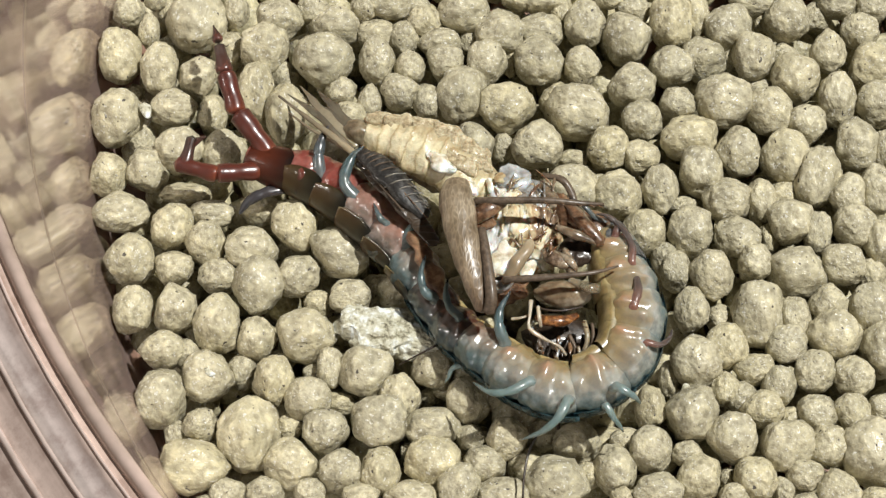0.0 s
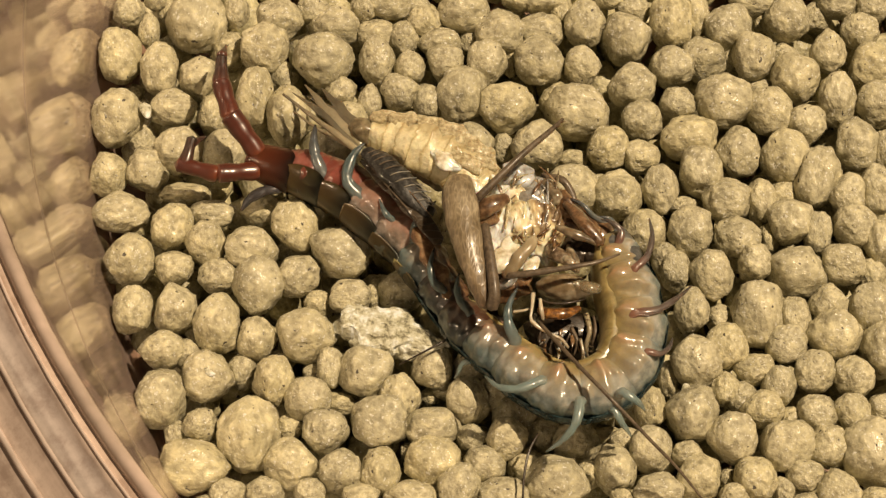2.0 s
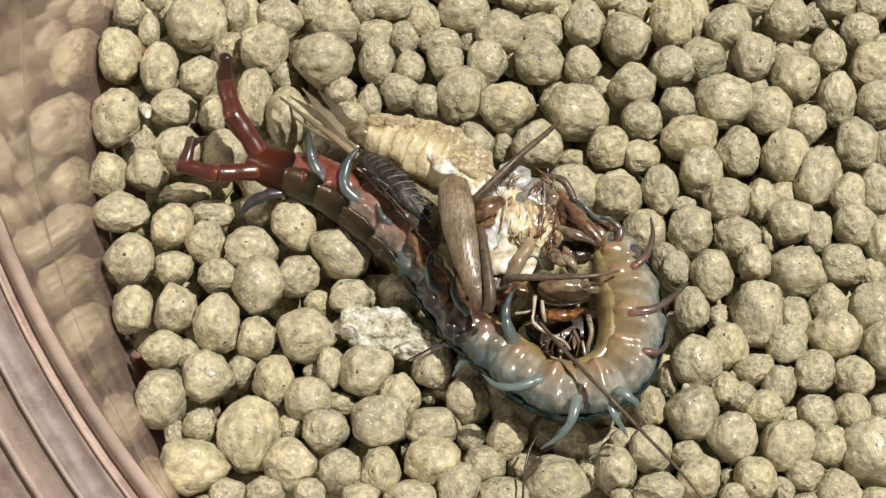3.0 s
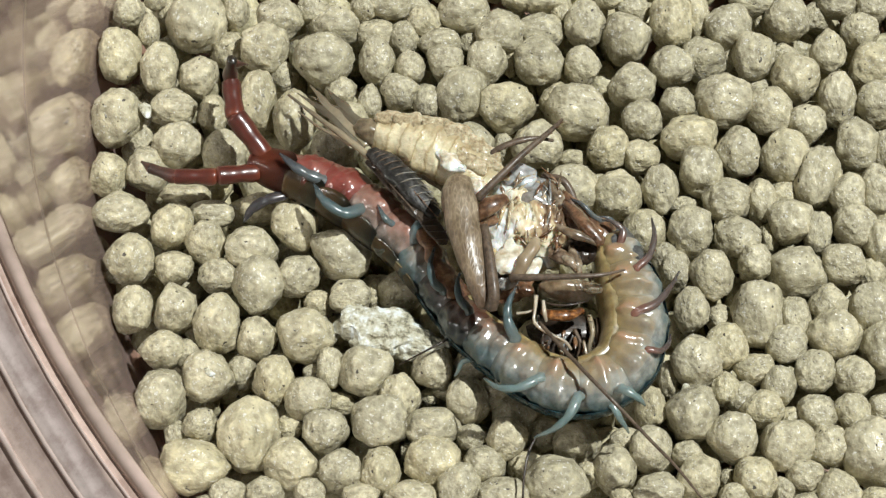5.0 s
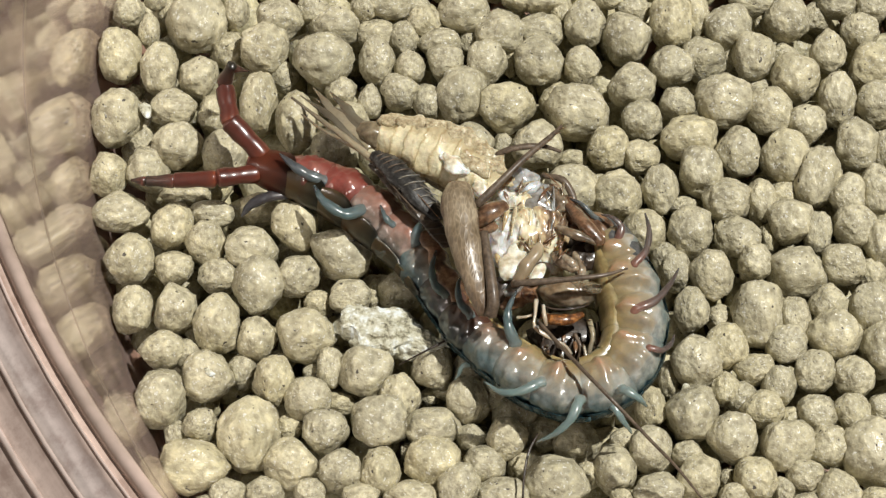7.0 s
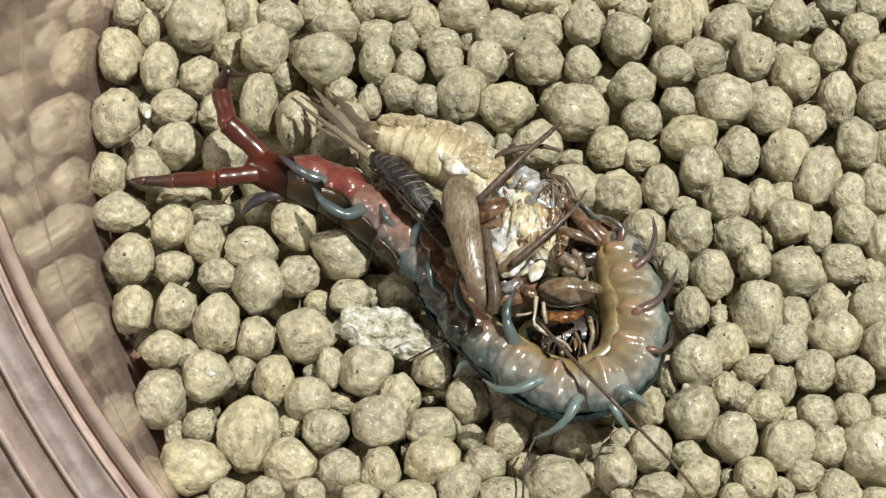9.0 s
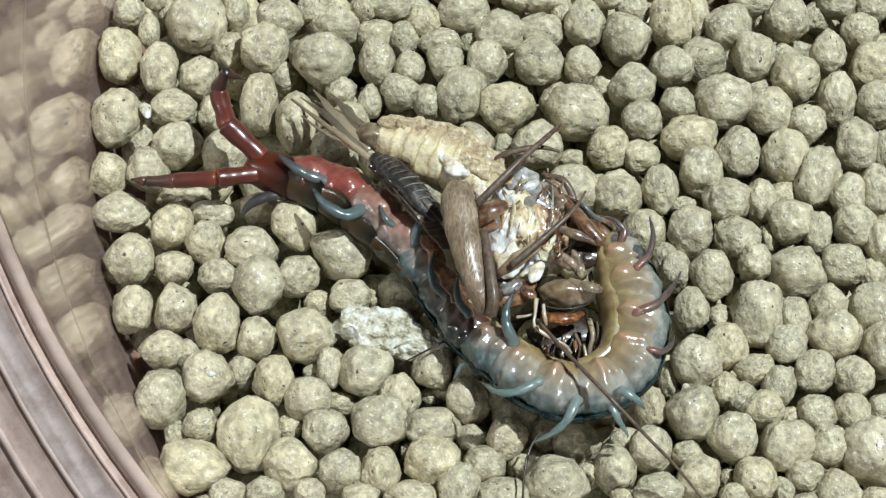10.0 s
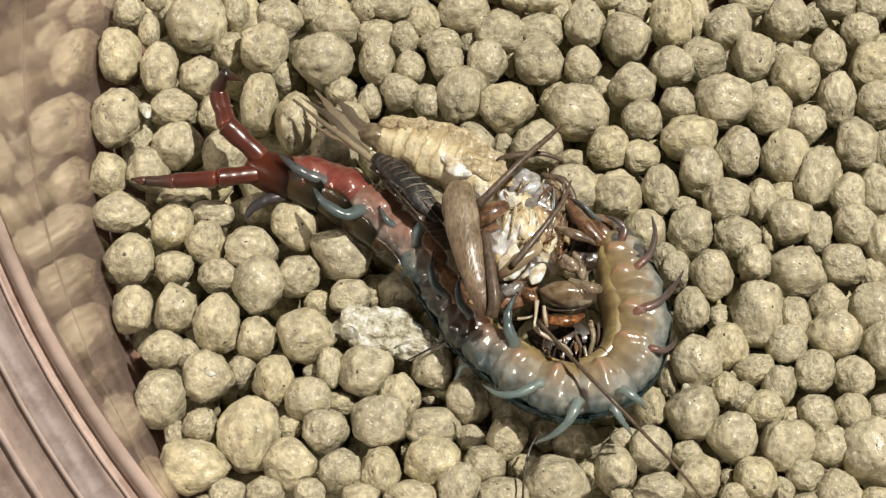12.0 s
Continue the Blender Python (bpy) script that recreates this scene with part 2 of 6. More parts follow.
VEIN = limb("pale_wing_vein", [(0.0, (0.10, 0.085, 0.065)), (0.5, (0.16, 0.142, 0.115)), (1.0, (0.26, 0.26, 0.25))], 1.0, 0.3, 0.5)
SOOT = flesh("sooty_wing_edge", [(0.006, 0.006, 0.006), (0.020, 0.018, 0.016), (0.060, 0.056, 0.052)], 0.4, 900, 0.0, 0.4)
SAC = flesh("blue_white_sac", [(0.30, 0.29, 0.27), (0.44, 0.45, 0.45), (0.56, 0.59, 0.62)], 0.4, 260, 0.5, 1.0, 0.0001, 0.8)
RUST = flesh("rusty_brown_joint", [(0.055, 0.026, 0.013), (0.14, 0.075, 0.040), (0.27, 0.165, 0.095)], 0.35, 500, 0.4, 0.9, 0.0001, 0.9)
TAN_BELLY = flesh("tan_mottled_belly", [(0.25, 0.19, 0.10), (0.42, 0.35, 0.22), (0.55, 0.49, 0.35)], 0.5, 800, 0.3, 0.3, 0.0004)


def belly_material():
    """Cream belly with fine ring lines that turns to mottled tan over the top."""
    m, t, b = shader("cream_ringed_belly", 0.3)
    at = t.nodes.new("ShaderNodeAttribute")
    at.attribute_name = "pigment"
    split = t.nodes.new("ShaderNodeSeparateColor")
    t.links.new(at.outputs["Color"], split.inputs[0])
    n = noise_of(t, 500, 4, 0.6)
    fine = noise_of(t, 1600, 4, 0.6)
    wob = node(t, "ShaderNodeMath")
    wob.operation = "MULTIPLY_ADD"
    wob.inputs[1].default_value, wob.inputs[2].default_value = 0.22, -0.11
    t.links.new(n, wob.inputs[0])
    add = node(t, "ShaderNodeMath")
    t.links.new(split.outputs[0], add.inputs[0])
    t.links.new(wob.outputs[0], add.inputs[1])
    col = ramp(t, add.outputs[0], [(0.02, (0.54, 0.44, 0.25)), (0.12, (0.66, 0.60, 0.41)), (0.19, (0.64, 0.57, 0.38)), (0.23, (0.47, 0.39, 0.24)), (0.29, (0.40, 0.33, 0.205)), (0.40, (0.28, 0.22, 0.13)), (0.5, (0.18, 0.135, 0.075))])
    many = node(t, "ShaderNodeMath")
    many.operation = "MULTIPLY_ADD"
    many.inputs[1].default_value = 11
    t.links.new(split.outputs[1], many.inputs[0])
    t.links.new(n, many.inputs[2])
    part_of = node(t, "ShaderNodeMath")
    part_of.operation = "FRACT"
    t.links.new(many.outputs[0], part_of.inputs[0])
    lines = ramp(t, part_of.outputs[0], [(0.0, (0.62, 0.53, 0.38)), (0.16, (1, 1, 1)), (0.86, (1.04, 1.04, 1.03)), (1.0, (0.66, 0.58, 0.44))])
    col = blend(t, 0.8, col, lines, "MULTIPLY")
    col = blend(t, 0.5, col, ramp(t, fine, [(0.3, (0.6, 0.57, 0.5)), (0.62, (1.12, 1.12, 1.12))]), "MULTIPLY")
    t.links.new(col, b.inputs["Base Color"])
    b.inputs["Subsurface Weight"].default_value = 0.25
    b.inputs["Subsurface Radius"].default_value = (1.0, 0.6, 0.4)
    b.inputs["Subsurface Scale"].default_value = 0.0008
    b.inputs["Coat Weight"].default_value = 0.45
    b.inputs["Coat Roughness"].default_value = 0.15
    bump(t, b, blend(t, 0.25, blend(t, 0.5, n, fine), lines), 0.9, 0.0004)
    return m


def torn_material():
    """Open wet tissue: white fat, cream muscle and brown skin run into one another in streaks."""
    m, t, b = shader("torn_tissue", 0.5)
    c = t.nodes.new("ShaderNodeTexCoord")
    warp = node(t, "ShaderNodeTexNoise", Scale=420.0, Detail=3.0)
    t.links.new(c.outputs["Object"], warp.inputs["Vector"])
    mixed = node(t, "ShaderNodeVectorMath")
    mixed.operation = "MULTIPLY_ADD"
    mixed.inputs[1].default_value = (0.0016, 0.0016, 0.0016)
    t.links.new(warp.outputs["Color"], mixed.inputs[0])
    t.links.new(c.outputs["Object"], mixed.inputs[2])
    mp = node(t, "ShaderNodeMapping", Scale=(620, 330, 400), Rotation=(0, 0, radians(-15)))
    t.links.new(mixed.outputs[0], mp.inputs[0])
    n = node(t, "ShaderNodeTexNoise", Scale=1.0, Detail=3.0, Roughness=0.55)
    t.links.new(mp.outputs[0], n.inputs["Vector"])
    mp2 = node(t, "ShaderNodeMapping", Scale=(2600, 700, 1500), Rotation=(0, 0, radians(-10)))
    t.links.new(mixed.outputs[0], mp2.inputs[0])
    fibre = node(t, "ShaderNodeTexNoise", Scale=1.0, Detail=3.0)
    t.links.new(mp2.outputs[0], fibre.inputs["Vector"])
    split = t.nodes.new("ShaderNodeSeparateXYZ")
    t.links.new(c.outputs["Object"], split.inputs[0])
    lean = node(t, "ShaderNodeMath")
    lean.operation = "MULTIPLY_ADD"
    lean.inputs[1].default_value = -55.0
    t.links.new(split.outputs[0], lean.inputs[0])
    t.links.new(n.outputs[0], lean.inputs[2])
    col = ramp(t, lean.outputs[0], [(0.20, (0.06, 0.034, 0.02)), (0.29, (0.20, 0.13, 0.075)), (0.35, (0.42, 0.31, 0.18)), (0.41, (0.60, 0.51, 0.33)), (0.48, (0.68, 0.62, 0.46)), (0.56, (0.76, 0.75, 0.70)), (0.70, (0.72, 0.74, 0.75))])
    col = blend(t, 0.6, col, ramp(t, fibre.outputs[0], [(0.36, (0.55, 0.48, 0.40)), (0.5, (1, 1, 1)), (0.66, (1.15, 1.15, 1.15))]), "MULTIPLY")
    t.links.new(col, b.inputs["Base Color"])
    b.inputs["Subsurface Weight"].default_value = 0.5
    b.inputs["Subsurface Radius"].default_value = (1.0, 0.6, 0.4)
    b.inputs["Subsurface Scale"].default_value = 0.0010
    b.inputs["Specular IOR Level"].default_value = 0.3
    b.inputs["Coat Weight"].default_value = 1.0
    b.inputs["Coat Roughness"].default_value = 0.2
    bump(t, b, blend(t, 0.4, n.outputs[0], fibre.outputs[0]), 0.8, 0.0004)
    return m


def thigh_material():
    """Grey-tan cuticle with a net of fine dark lines drawn out along the leg."""
    m, t, b = shader("netted_thigh", 0.38)
    c = t.nodes.new("ShaderNodeTexCoord")
    mp = node(t, "ShaderNodeMapping", Scale=(3400, 1000, 2200), Rotation=(0, 0, radians(-14)))
    t.links.new(c.outputs["Object"], mp.inputs[0])
    v = node(t, "ShaderNodeTexVoronoi", Scale=1.0)
    v.feature = "DISTANCE_TO_EDGE"
    t.links.new(mp.outputs[0], v.inputs["Vector"])
    n = noise_of(t, 500, 4, 0.6)
    col = ramp(t, n, [(0.3, (0.118, 0.092, 0.060)), (0.5, (0.188, 0.152, 0.106)), (0.7, (0.29, 0.25, 0.19))])
    net = ramp(t, v.outputs["Distance"], [(0.02, (1.5, 1.45, 1.35)), (0.16, (0.92, 0.88, 0.82)), (0.4, (0.72, 0.66, 0.58))])
    at = t.nodes.new("ShaderNodeAttribute")
    at.attribute_name = "pigment"
    split = t.nodes.new("ShaderNodeSeparateColor")
    t.links.new(at.outputs["Color"], split.inputs[0])
    knee = ramp(t, split.outputs[1], [(0.0, (0.86, 0.78, 0.68)), (0.22, (1, 1, 1)), (0.55, (0.84, 0.80, 0.76)), (0.85, (0.60, 0.50, 0.43)), (1.0, (0.34, 0.22, 0.17))])
    streak = node(t, "ShaderNodeTexNoise", Scale=1.0, Detail=3.0)
    mp2 = node(t, "ShaderNodeMapping", Scale=(4200, 500, 1500), Rotation=(0, 0, radians(-14)))
    t.links.new(c.outputs["Object"], mp2.inputs[0])
    t.links.new(mp2.outputs[0], streak.inputs["Vector"])
    col = blend(t, 0.8, col, knee, "MULTIPLY")
    col = blend(t, 0.55, col, ramp(t, streak.outputs[0], [(0.36, (0.7, 0.64, 0.58)), (0.56, (1.05, 1.05, 1.05))]), "MULTIPLY")
    t.links.new(blend(t, 0.65, col, net, "MULTIPLY"), b.inputs["Base Color"])
    b.inputs["Coat Weight"].default_value = 0.6
    b.inputs["Coat Roughness"].default_value = 0.12
    bump(t, b, net, 0.3, 0.00008)
    return m


def wing_material():
    """Dark smoky wing with a net of pale veins."""
    m, t, b = shader("veined_wing", 0.3)
    c = t.nodes.new("ShaderNodeTexCoord")
    mp = node(t, "ShaderNodeMapping", Scale=(380, 1700, 900), Rotation=(0, 0, radians(42)))
    t.links.new(c.outputs["Object"], mp.inputs[0])
    v = node(t, "ShaderNodeTexVoronoi", Scale=1.0)
    v.feature = "DISTANCE_TO_EDGE"
    t.links.new(mp.outputs[0], v.inputs["Vector"])
    n = noise_of(t, 420, 4, 0.6)
    col = ramp(t, n, [(0.35, (0.022, 0.015, 0.009)), (0.55, (0.048, 0.032, 0.020)), (0.75, (0.085, 0.062, 0.042))])
    veins = ramp(t, v.outputs["Distance"], [(0.02, (1, 1, 1)), (0.12, (0, 0, 0))])
    t.links.new(blend(t, blend(t, 1.0, veins, ramp(t, n, [(0.4, (0.1, 0.1, 0.1)), (0.65, (0.9, 0.9, 0.9))]), "MULTIPLY"), col, (0.065, 0.056, 0.046)), b.inputs["Base Color"])
    b.inputs["Coat Weight"].default_value = 0.2
    b.inputs["Coat Roughness"].default_value = 0.2
    bump(t, b, veins, 0.6, 0.00015)
    return m


def wood_material():
    m, t, b = shader("brown_wood", 0.45)
    c = t.nodes.new("ShaderNodeTexCoord")
    mp = node(t, "ShaderNodeMapping", Scale=(9, 70, 9))
    t.links.new(c.outputs["Object"], mp.inputs[0])
    n = node(t, "ShaderNodeTexNoise", Scale=4.0, Detail=6.0)
    t.links.new(mp.outputs[0], n.inputs["Vector"])
    t.links.new(ramp(t, n.outputs[0], [(0.3, (0.26, 0.15, 0.105)), (0.7, (0.46, 0.30, 0.22))]), b.inputs["Base Color"])
    bump(t, b, n.outputs[0], 0.2, 0.0004)
    return m


def plastic_material(name, haze, gloss, milky=(0.62, 0.52, 0.47)):
    """Clear moulded plastic: mostly see-through, a mirror film with small ripples, a little milky haze."""
    m = bpy.data.materials.new(name)
    m.use_nodes = True
    t = m.node_tree
    t.nodes.clear()
    out = t.nodes.new("ShaderNodeOutputMaterial")
    clear = node(t, "ShaderNodeBsdfTransparent", Color=(0.93, 0.90, 0.88, 1))
    film = node(t, "ShaderNodeBsdfGlossy", Color=(1.0, 0.96, 0.94, 1), Roughness=0.07)
    milk = node(t, "ShaderNodeBsdfDiffuse", Color=(*milky, 1))
    c = t.nodes.new("ShaderNodeTexCoord")
    mp = node(t, "ShaderNodeMapping", Scale=(1, 1, 0.25))
    t.links.new(c.outputs["Object"], mp.inputs[0])
    n = node(t, "ShaderNodeTexNoise", Scale=110.0, Detail=2.0)
    t.links.new(mp.outputs[0], n.inputs["Vector"])
    bp = node(t, "ShaderNodeBump", Strength=0.15, Distance=0.0010)
    t.links.new(n.outputs[0], bp.inputs["Height"])
    t.links.new(bp.outputs[0], film.inputs["Normal"])
    cloud = node(t, "ShaderNodeTexNoise", Scale=150.0, Detail=4.0, Roughness=0.6)
    t.links.new(c.outputs["Object"], cloud.inputs["Vector"])
    t.links.new(blend(t, 1.0, milky, ramp(t, cloud.outputs[0], [(0.36, (0.62, 0.60, 0.56)), (0.5, (0.95, 0.95, 0.93)), (0.66, (1.3, 1.28, 1.28))]), "MULTIPLY"), milk.inputs["Color"])
    a = node(t, "ShaderNodeMixShader", Fac=gloss)
    t.links.new(clear.outputs[0], a.inputs[1])
    t.links.new(film.outputs[0], a.inputs[2])
    e = node(t, "ShaderNodeMixShader", Fac=haze)
    t.links.new(a.outputs[0], e.inputs[1])
    t.links.new(milk.outputs[0], e.inputs[2])
    t.links.new(e.outputs[0], out.inputs[0])
    return m


def streaky_material():
    """Moulded plastic step with concentric streaks: milky, clear and tinted bands that paint in refracted light."""
    m = bpy.data.materials.new("streaky_flange_plastic")
    m.use_nodes = True
    t = m.node_tree
    t.nodes.clear()
    out = t.nodes.new("ShaderNodeOutputMaterial")
    c = t.nodes.new("ShaderNodeTexCoord")
    flat = node(t, "ShaderNodeVectorMath")
    flat.operation = "MULTIPLY"
    flat.inputs[1].default_value = (1, 1, 0)
    t.links.new(c.outputs["Object"], flat.inputs[0])
    far = node(t, "ShaderNodeVectorMath")
    far.operation = "LENGTH"
    t.links.new(flat.outputs[0], far.inputs[0])
    push = node(t, "ShaderNodeMath")
    push.operation = "MULTIPLY"
    push.inputs[1].default_value = 430
    t.links.new(far.outputs["Value"], push.inputs[0])
    wob = node(t, "ShaderNodeTexNoise", Scale=22.0, Detail=2.0)
    t.links.new(c.outputs["Object"], wob.inputs["Vector"])
    add = node(t, "ShaderNodeMath")
    add.operation = "MULTIPLY_ADD"
    add.inputs[1].default_value = 3.2
    t.links.new(wob.outputs[0], add.inputs[0])
    t.links.new(push.outputs[0], add.inputs[2])
    line = node(t, "ShaderNodeTexNoise", Scale=1.0, Detail=4.0, Roughness=0.6)
    line.noise_dimensions = "1D"
    t.links.new(add.outputs[0], line.inputs["W"])
    clear = node(t, "ShaderNodeBsdfTransparent", Color=(0.93, 0.90, 0.88, 1))
    film = node(t, "ShaderNodeBsdfGlossy", Color=(1.0, 0.97, 0.95, 1), Roughness=0.12)
    milk = node(t, "ShaderNodeBsdfDiffuse")
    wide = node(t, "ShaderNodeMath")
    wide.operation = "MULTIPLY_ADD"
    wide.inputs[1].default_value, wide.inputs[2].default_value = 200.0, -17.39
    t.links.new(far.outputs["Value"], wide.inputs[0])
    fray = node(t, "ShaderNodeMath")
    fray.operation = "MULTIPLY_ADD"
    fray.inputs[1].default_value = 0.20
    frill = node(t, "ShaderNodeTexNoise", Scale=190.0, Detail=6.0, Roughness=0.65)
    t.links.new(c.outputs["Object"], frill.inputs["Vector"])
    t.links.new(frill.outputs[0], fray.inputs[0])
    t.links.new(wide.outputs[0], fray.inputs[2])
    # ring colours stand in for light refracted and gleaming in the plastic
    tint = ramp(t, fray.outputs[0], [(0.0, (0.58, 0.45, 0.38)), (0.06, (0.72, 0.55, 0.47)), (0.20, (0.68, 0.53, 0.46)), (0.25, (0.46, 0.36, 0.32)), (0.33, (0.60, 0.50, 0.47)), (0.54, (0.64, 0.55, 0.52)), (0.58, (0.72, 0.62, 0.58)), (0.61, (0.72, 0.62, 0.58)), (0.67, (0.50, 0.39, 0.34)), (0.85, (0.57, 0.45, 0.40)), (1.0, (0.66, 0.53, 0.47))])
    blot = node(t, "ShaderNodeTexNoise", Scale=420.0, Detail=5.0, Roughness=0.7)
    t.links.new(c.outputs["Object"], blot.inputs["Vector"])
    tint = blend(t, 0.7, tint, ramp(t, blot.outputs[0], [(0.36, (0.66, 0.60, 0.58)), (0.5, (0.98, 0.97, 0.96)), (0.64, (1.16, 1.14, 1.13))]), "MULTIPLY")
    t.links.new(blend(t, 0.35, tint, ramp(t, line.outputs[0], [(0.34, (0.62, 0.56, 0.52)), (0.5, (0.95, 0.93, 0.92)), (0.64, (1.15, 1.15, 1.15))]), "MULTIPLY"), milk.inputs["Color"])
    a = node(t, "ShaderNodeMixShader", Fac=0.2)
    t.links.new(clear.outputs[0], a.inputs[1])
    t.links.new(film.outputs[0], a.inputs[2])
    e = node(t, "ShaderNodeMixShader")
    t.links.new(ramp(t, line.outputs[0], [(0.35, (0.68, 0.68, 0.68)), (0.6, (0.86, 0.86, 0.86))]), e.inputs[0])
    t.links.new(a.outputs[0], e.inputs[1])
    t.links.new(milk.outputs[0], e.inputs[2])
    t.links.new(e.outputs[0], out.inputs[0])
    return m


STREAKY = streaky_material()
PLASTIC = plastic_material("clear_plastic", 0.20, 0.74, (0.66, 0.50, 0.44))
CLEAR = plastic_material("thin_clear_plastic", 0.04, 0.10)
RIB_PLASTIC = plastic_material("moulded_rib_plastic", 0.52, 0.28, (0.60, 0.47, 0.41))
FLANGE_PLASTIC = plastic_material("frosted_flange_plastic", 0.50, 0.18, (0.66, 0.55, 0.51))
MOULD = plastic_material("faint_mould_line", 0.07, 0.22, (0.80, 0.72, 0.62))
WOOD = wood_material()
THIGH = thigh_material()
TORN = torn_material()
BELLY = belly_material()
WING = wing_material()
CHALK = chalk_material()

ORG = {}


def part(name, bm, material, parent=None, label="", origin=(0, 0, 0), smooth=True):
    """Links a bmesh, drawn in millimetres of the place, as one object with its pivot at origin."""
    o = Vector(origin)
    for v in bm.verts:
        v.co = (v.co - o) * MM
    me = bpy.data.meshes.new(name)
    bm.to_mesh(me)
    bm.free()
    for p in me.polygons:
        p.use_smooth = smooth
    me.materials.append(material)
    ob = new(name, me)
    ob.location = (o - ORG.get(parent, Vector())) * MM
    ob.parent = parent
    ORG[ob] = o
    return tagged(ob, label)


def holder(name, origin, label, category):
    ob = new(name)
    ob.empty_display_size = 0.005
    ob.location = Vector(origin) * MM
    ORG[ob] = Vector(origin)
    return tagged(ob, label, category)


def smooth_line(pts, n):
    """n points (x, y, z, radius) along a smooth curve through pts."""
    p = [np.array(q, float) for q in pts]
    p = [2 * p[0] - p[1]] + p + [2 * p[-1] - p[-2]]
    out = []
    for i in range(n):
        u = i / (n - 1) * (len(p) - 3)
        k = min(int(u), len(p) - 4)
        u -= k
        a, b, c, d = p[k:k + 4]
        out.append(0.5 * (2 * b + (c - a) * u + (2 * a - 5 * b + 4 * c - d) * u * u + (3 * b - a - 3 * c + d) * u ** 3))
    return out


def sweep(pts, n=14, around=10, flat=1.0, lump=0.0, bm=None, closed_ends=True):
    """A tapered round limb through pts (x, y, z, radius); flat squeezes it upright, lump roughens it."""
    bm = bm or bmesh.new()
    pigment = bm.verts.layers.float_color.get("pigment") or bm.verts.layers.float_color.new("pigment")
    line = smooth_line(pts, n)
    rings = []
    for i, q in enumerate(line):
        c = Vector(q[:3])
        t = Vector((line[min(i + 1, n - 1)] - line[max(i - 1, 0)])[:3]).normalized()
        side = t.cross(Vector((0, 0.2, 1))).normalized()
        up = side.cross(t)
        r = max(q[3], 0.01)
        ring = []
        for k in range(around):
            a = 2 * math.pi * k / around
            d = side * math.cos(a) + up * math.sin(a) * flat
            g = 1 + lump * noise.noise((c + d * r) * 0.9)
            vert = bm.verts.new(c + d * r * g)
            vert[pigment] = (k / around, i / (n - 1), 0, 1)
            ring.append(vert)
        rings.append(ring)
    for a, b in zip(rings, rings[1:]):
        for k in range(around):
            bm.faces.new((a[k], a[(k + 1) % around], b[(k + 1) % around], b[k]))
    if closed_ends:
        for ring, q, flip in ((rings[0], line[0], 1), (rings[-1], line[-1], 0)):
            d = Vector((line[1] - line[0])[:3]) if flip else Vector((line[-1] - line[-2])[:3])
            tip = bm.verts.new(Vector(q[:3]) + d.normalized() * (-q[3] if flip else q[3]) * 0.6)
            for k in range(around):
                f = (ring[k], ring[(k + 1) % around], tip)
                bm.faces.new(f[::-1] if flip else f)
    return bm


def blob(centre, axes, turn=0.0, lump=0.12, freq=0.6, bm=None, level=3, seed=0.0, lean=0.0):
    """An uneven rounded lump with half axes in mm, turned about the upright by degrees."""
    bm = bm or bmesh.new()
    got = bmesh.ops.create_icosphere(bm, subdivisions=level, radius=1.0)["verts"]
    m = Matrix.Rotation(radians(turn), 3, "Z") @ Matrix.Rotation(radians(lean), 3, "Y")
    for v in got:
        d = v.co.normalized()
        p = m @ Vector((d.x * axes[0], d.y * axes[1], d.z * axes[2]))
        g = 1 + lump * noise.noise(p * freq + Vector((seed, seed * 1.7, 0)))
        g += lump * 0.35 * noise.noise(p * freq * 3.1 + Vector((0, seed, 3)))
        v.co = Vector(centre) + p * g
    return bm


# ---- table and tub ----
def build_table():
    bm = bmesh.new()
    bmesh.ops.create_cube(bm, size=1.0, matrix=Matrix.Translation((60, 40, -27)) @ Matrix.Diagonal((900, 700, 30, 1)))
    bmesh.ops.bevel(bm, geom=bm.edges[:], offset=3, segments=2, affect="EDGES")
    tagged(part("table_top", bm, WOOD, smooth=False), "brown wooden table top under the clear tub", "table top", kind="structure")


TUB = (48.6, 15.9)


def lathe(profile, steps=160):
    bm = bmesh.new()
    rings = [[bm.verts.new((TUB[0] + r * math.cos(2 * math.pi * k / steps), TUB[1] + r * math.sin(2 * math.pi * k / steps), z))
              for k in range(steps)] for r, z in profile]
    for a, b in zip(rings, rings[1:]):
        for k in range(steps):
            bm.faces.new((a[k], a[(k + 1) % steps], b[(k + 1) % steps], b[k]))
    return bm


def rib(r, z, wide, high):
    """A moulded ring: a closed rounded bead round the wall."""
    return lathe([(r + wide * math.cos(a), z + high * math.sin(a)) for a in [2 * math.pi * k / 10 for k in range(11)]])


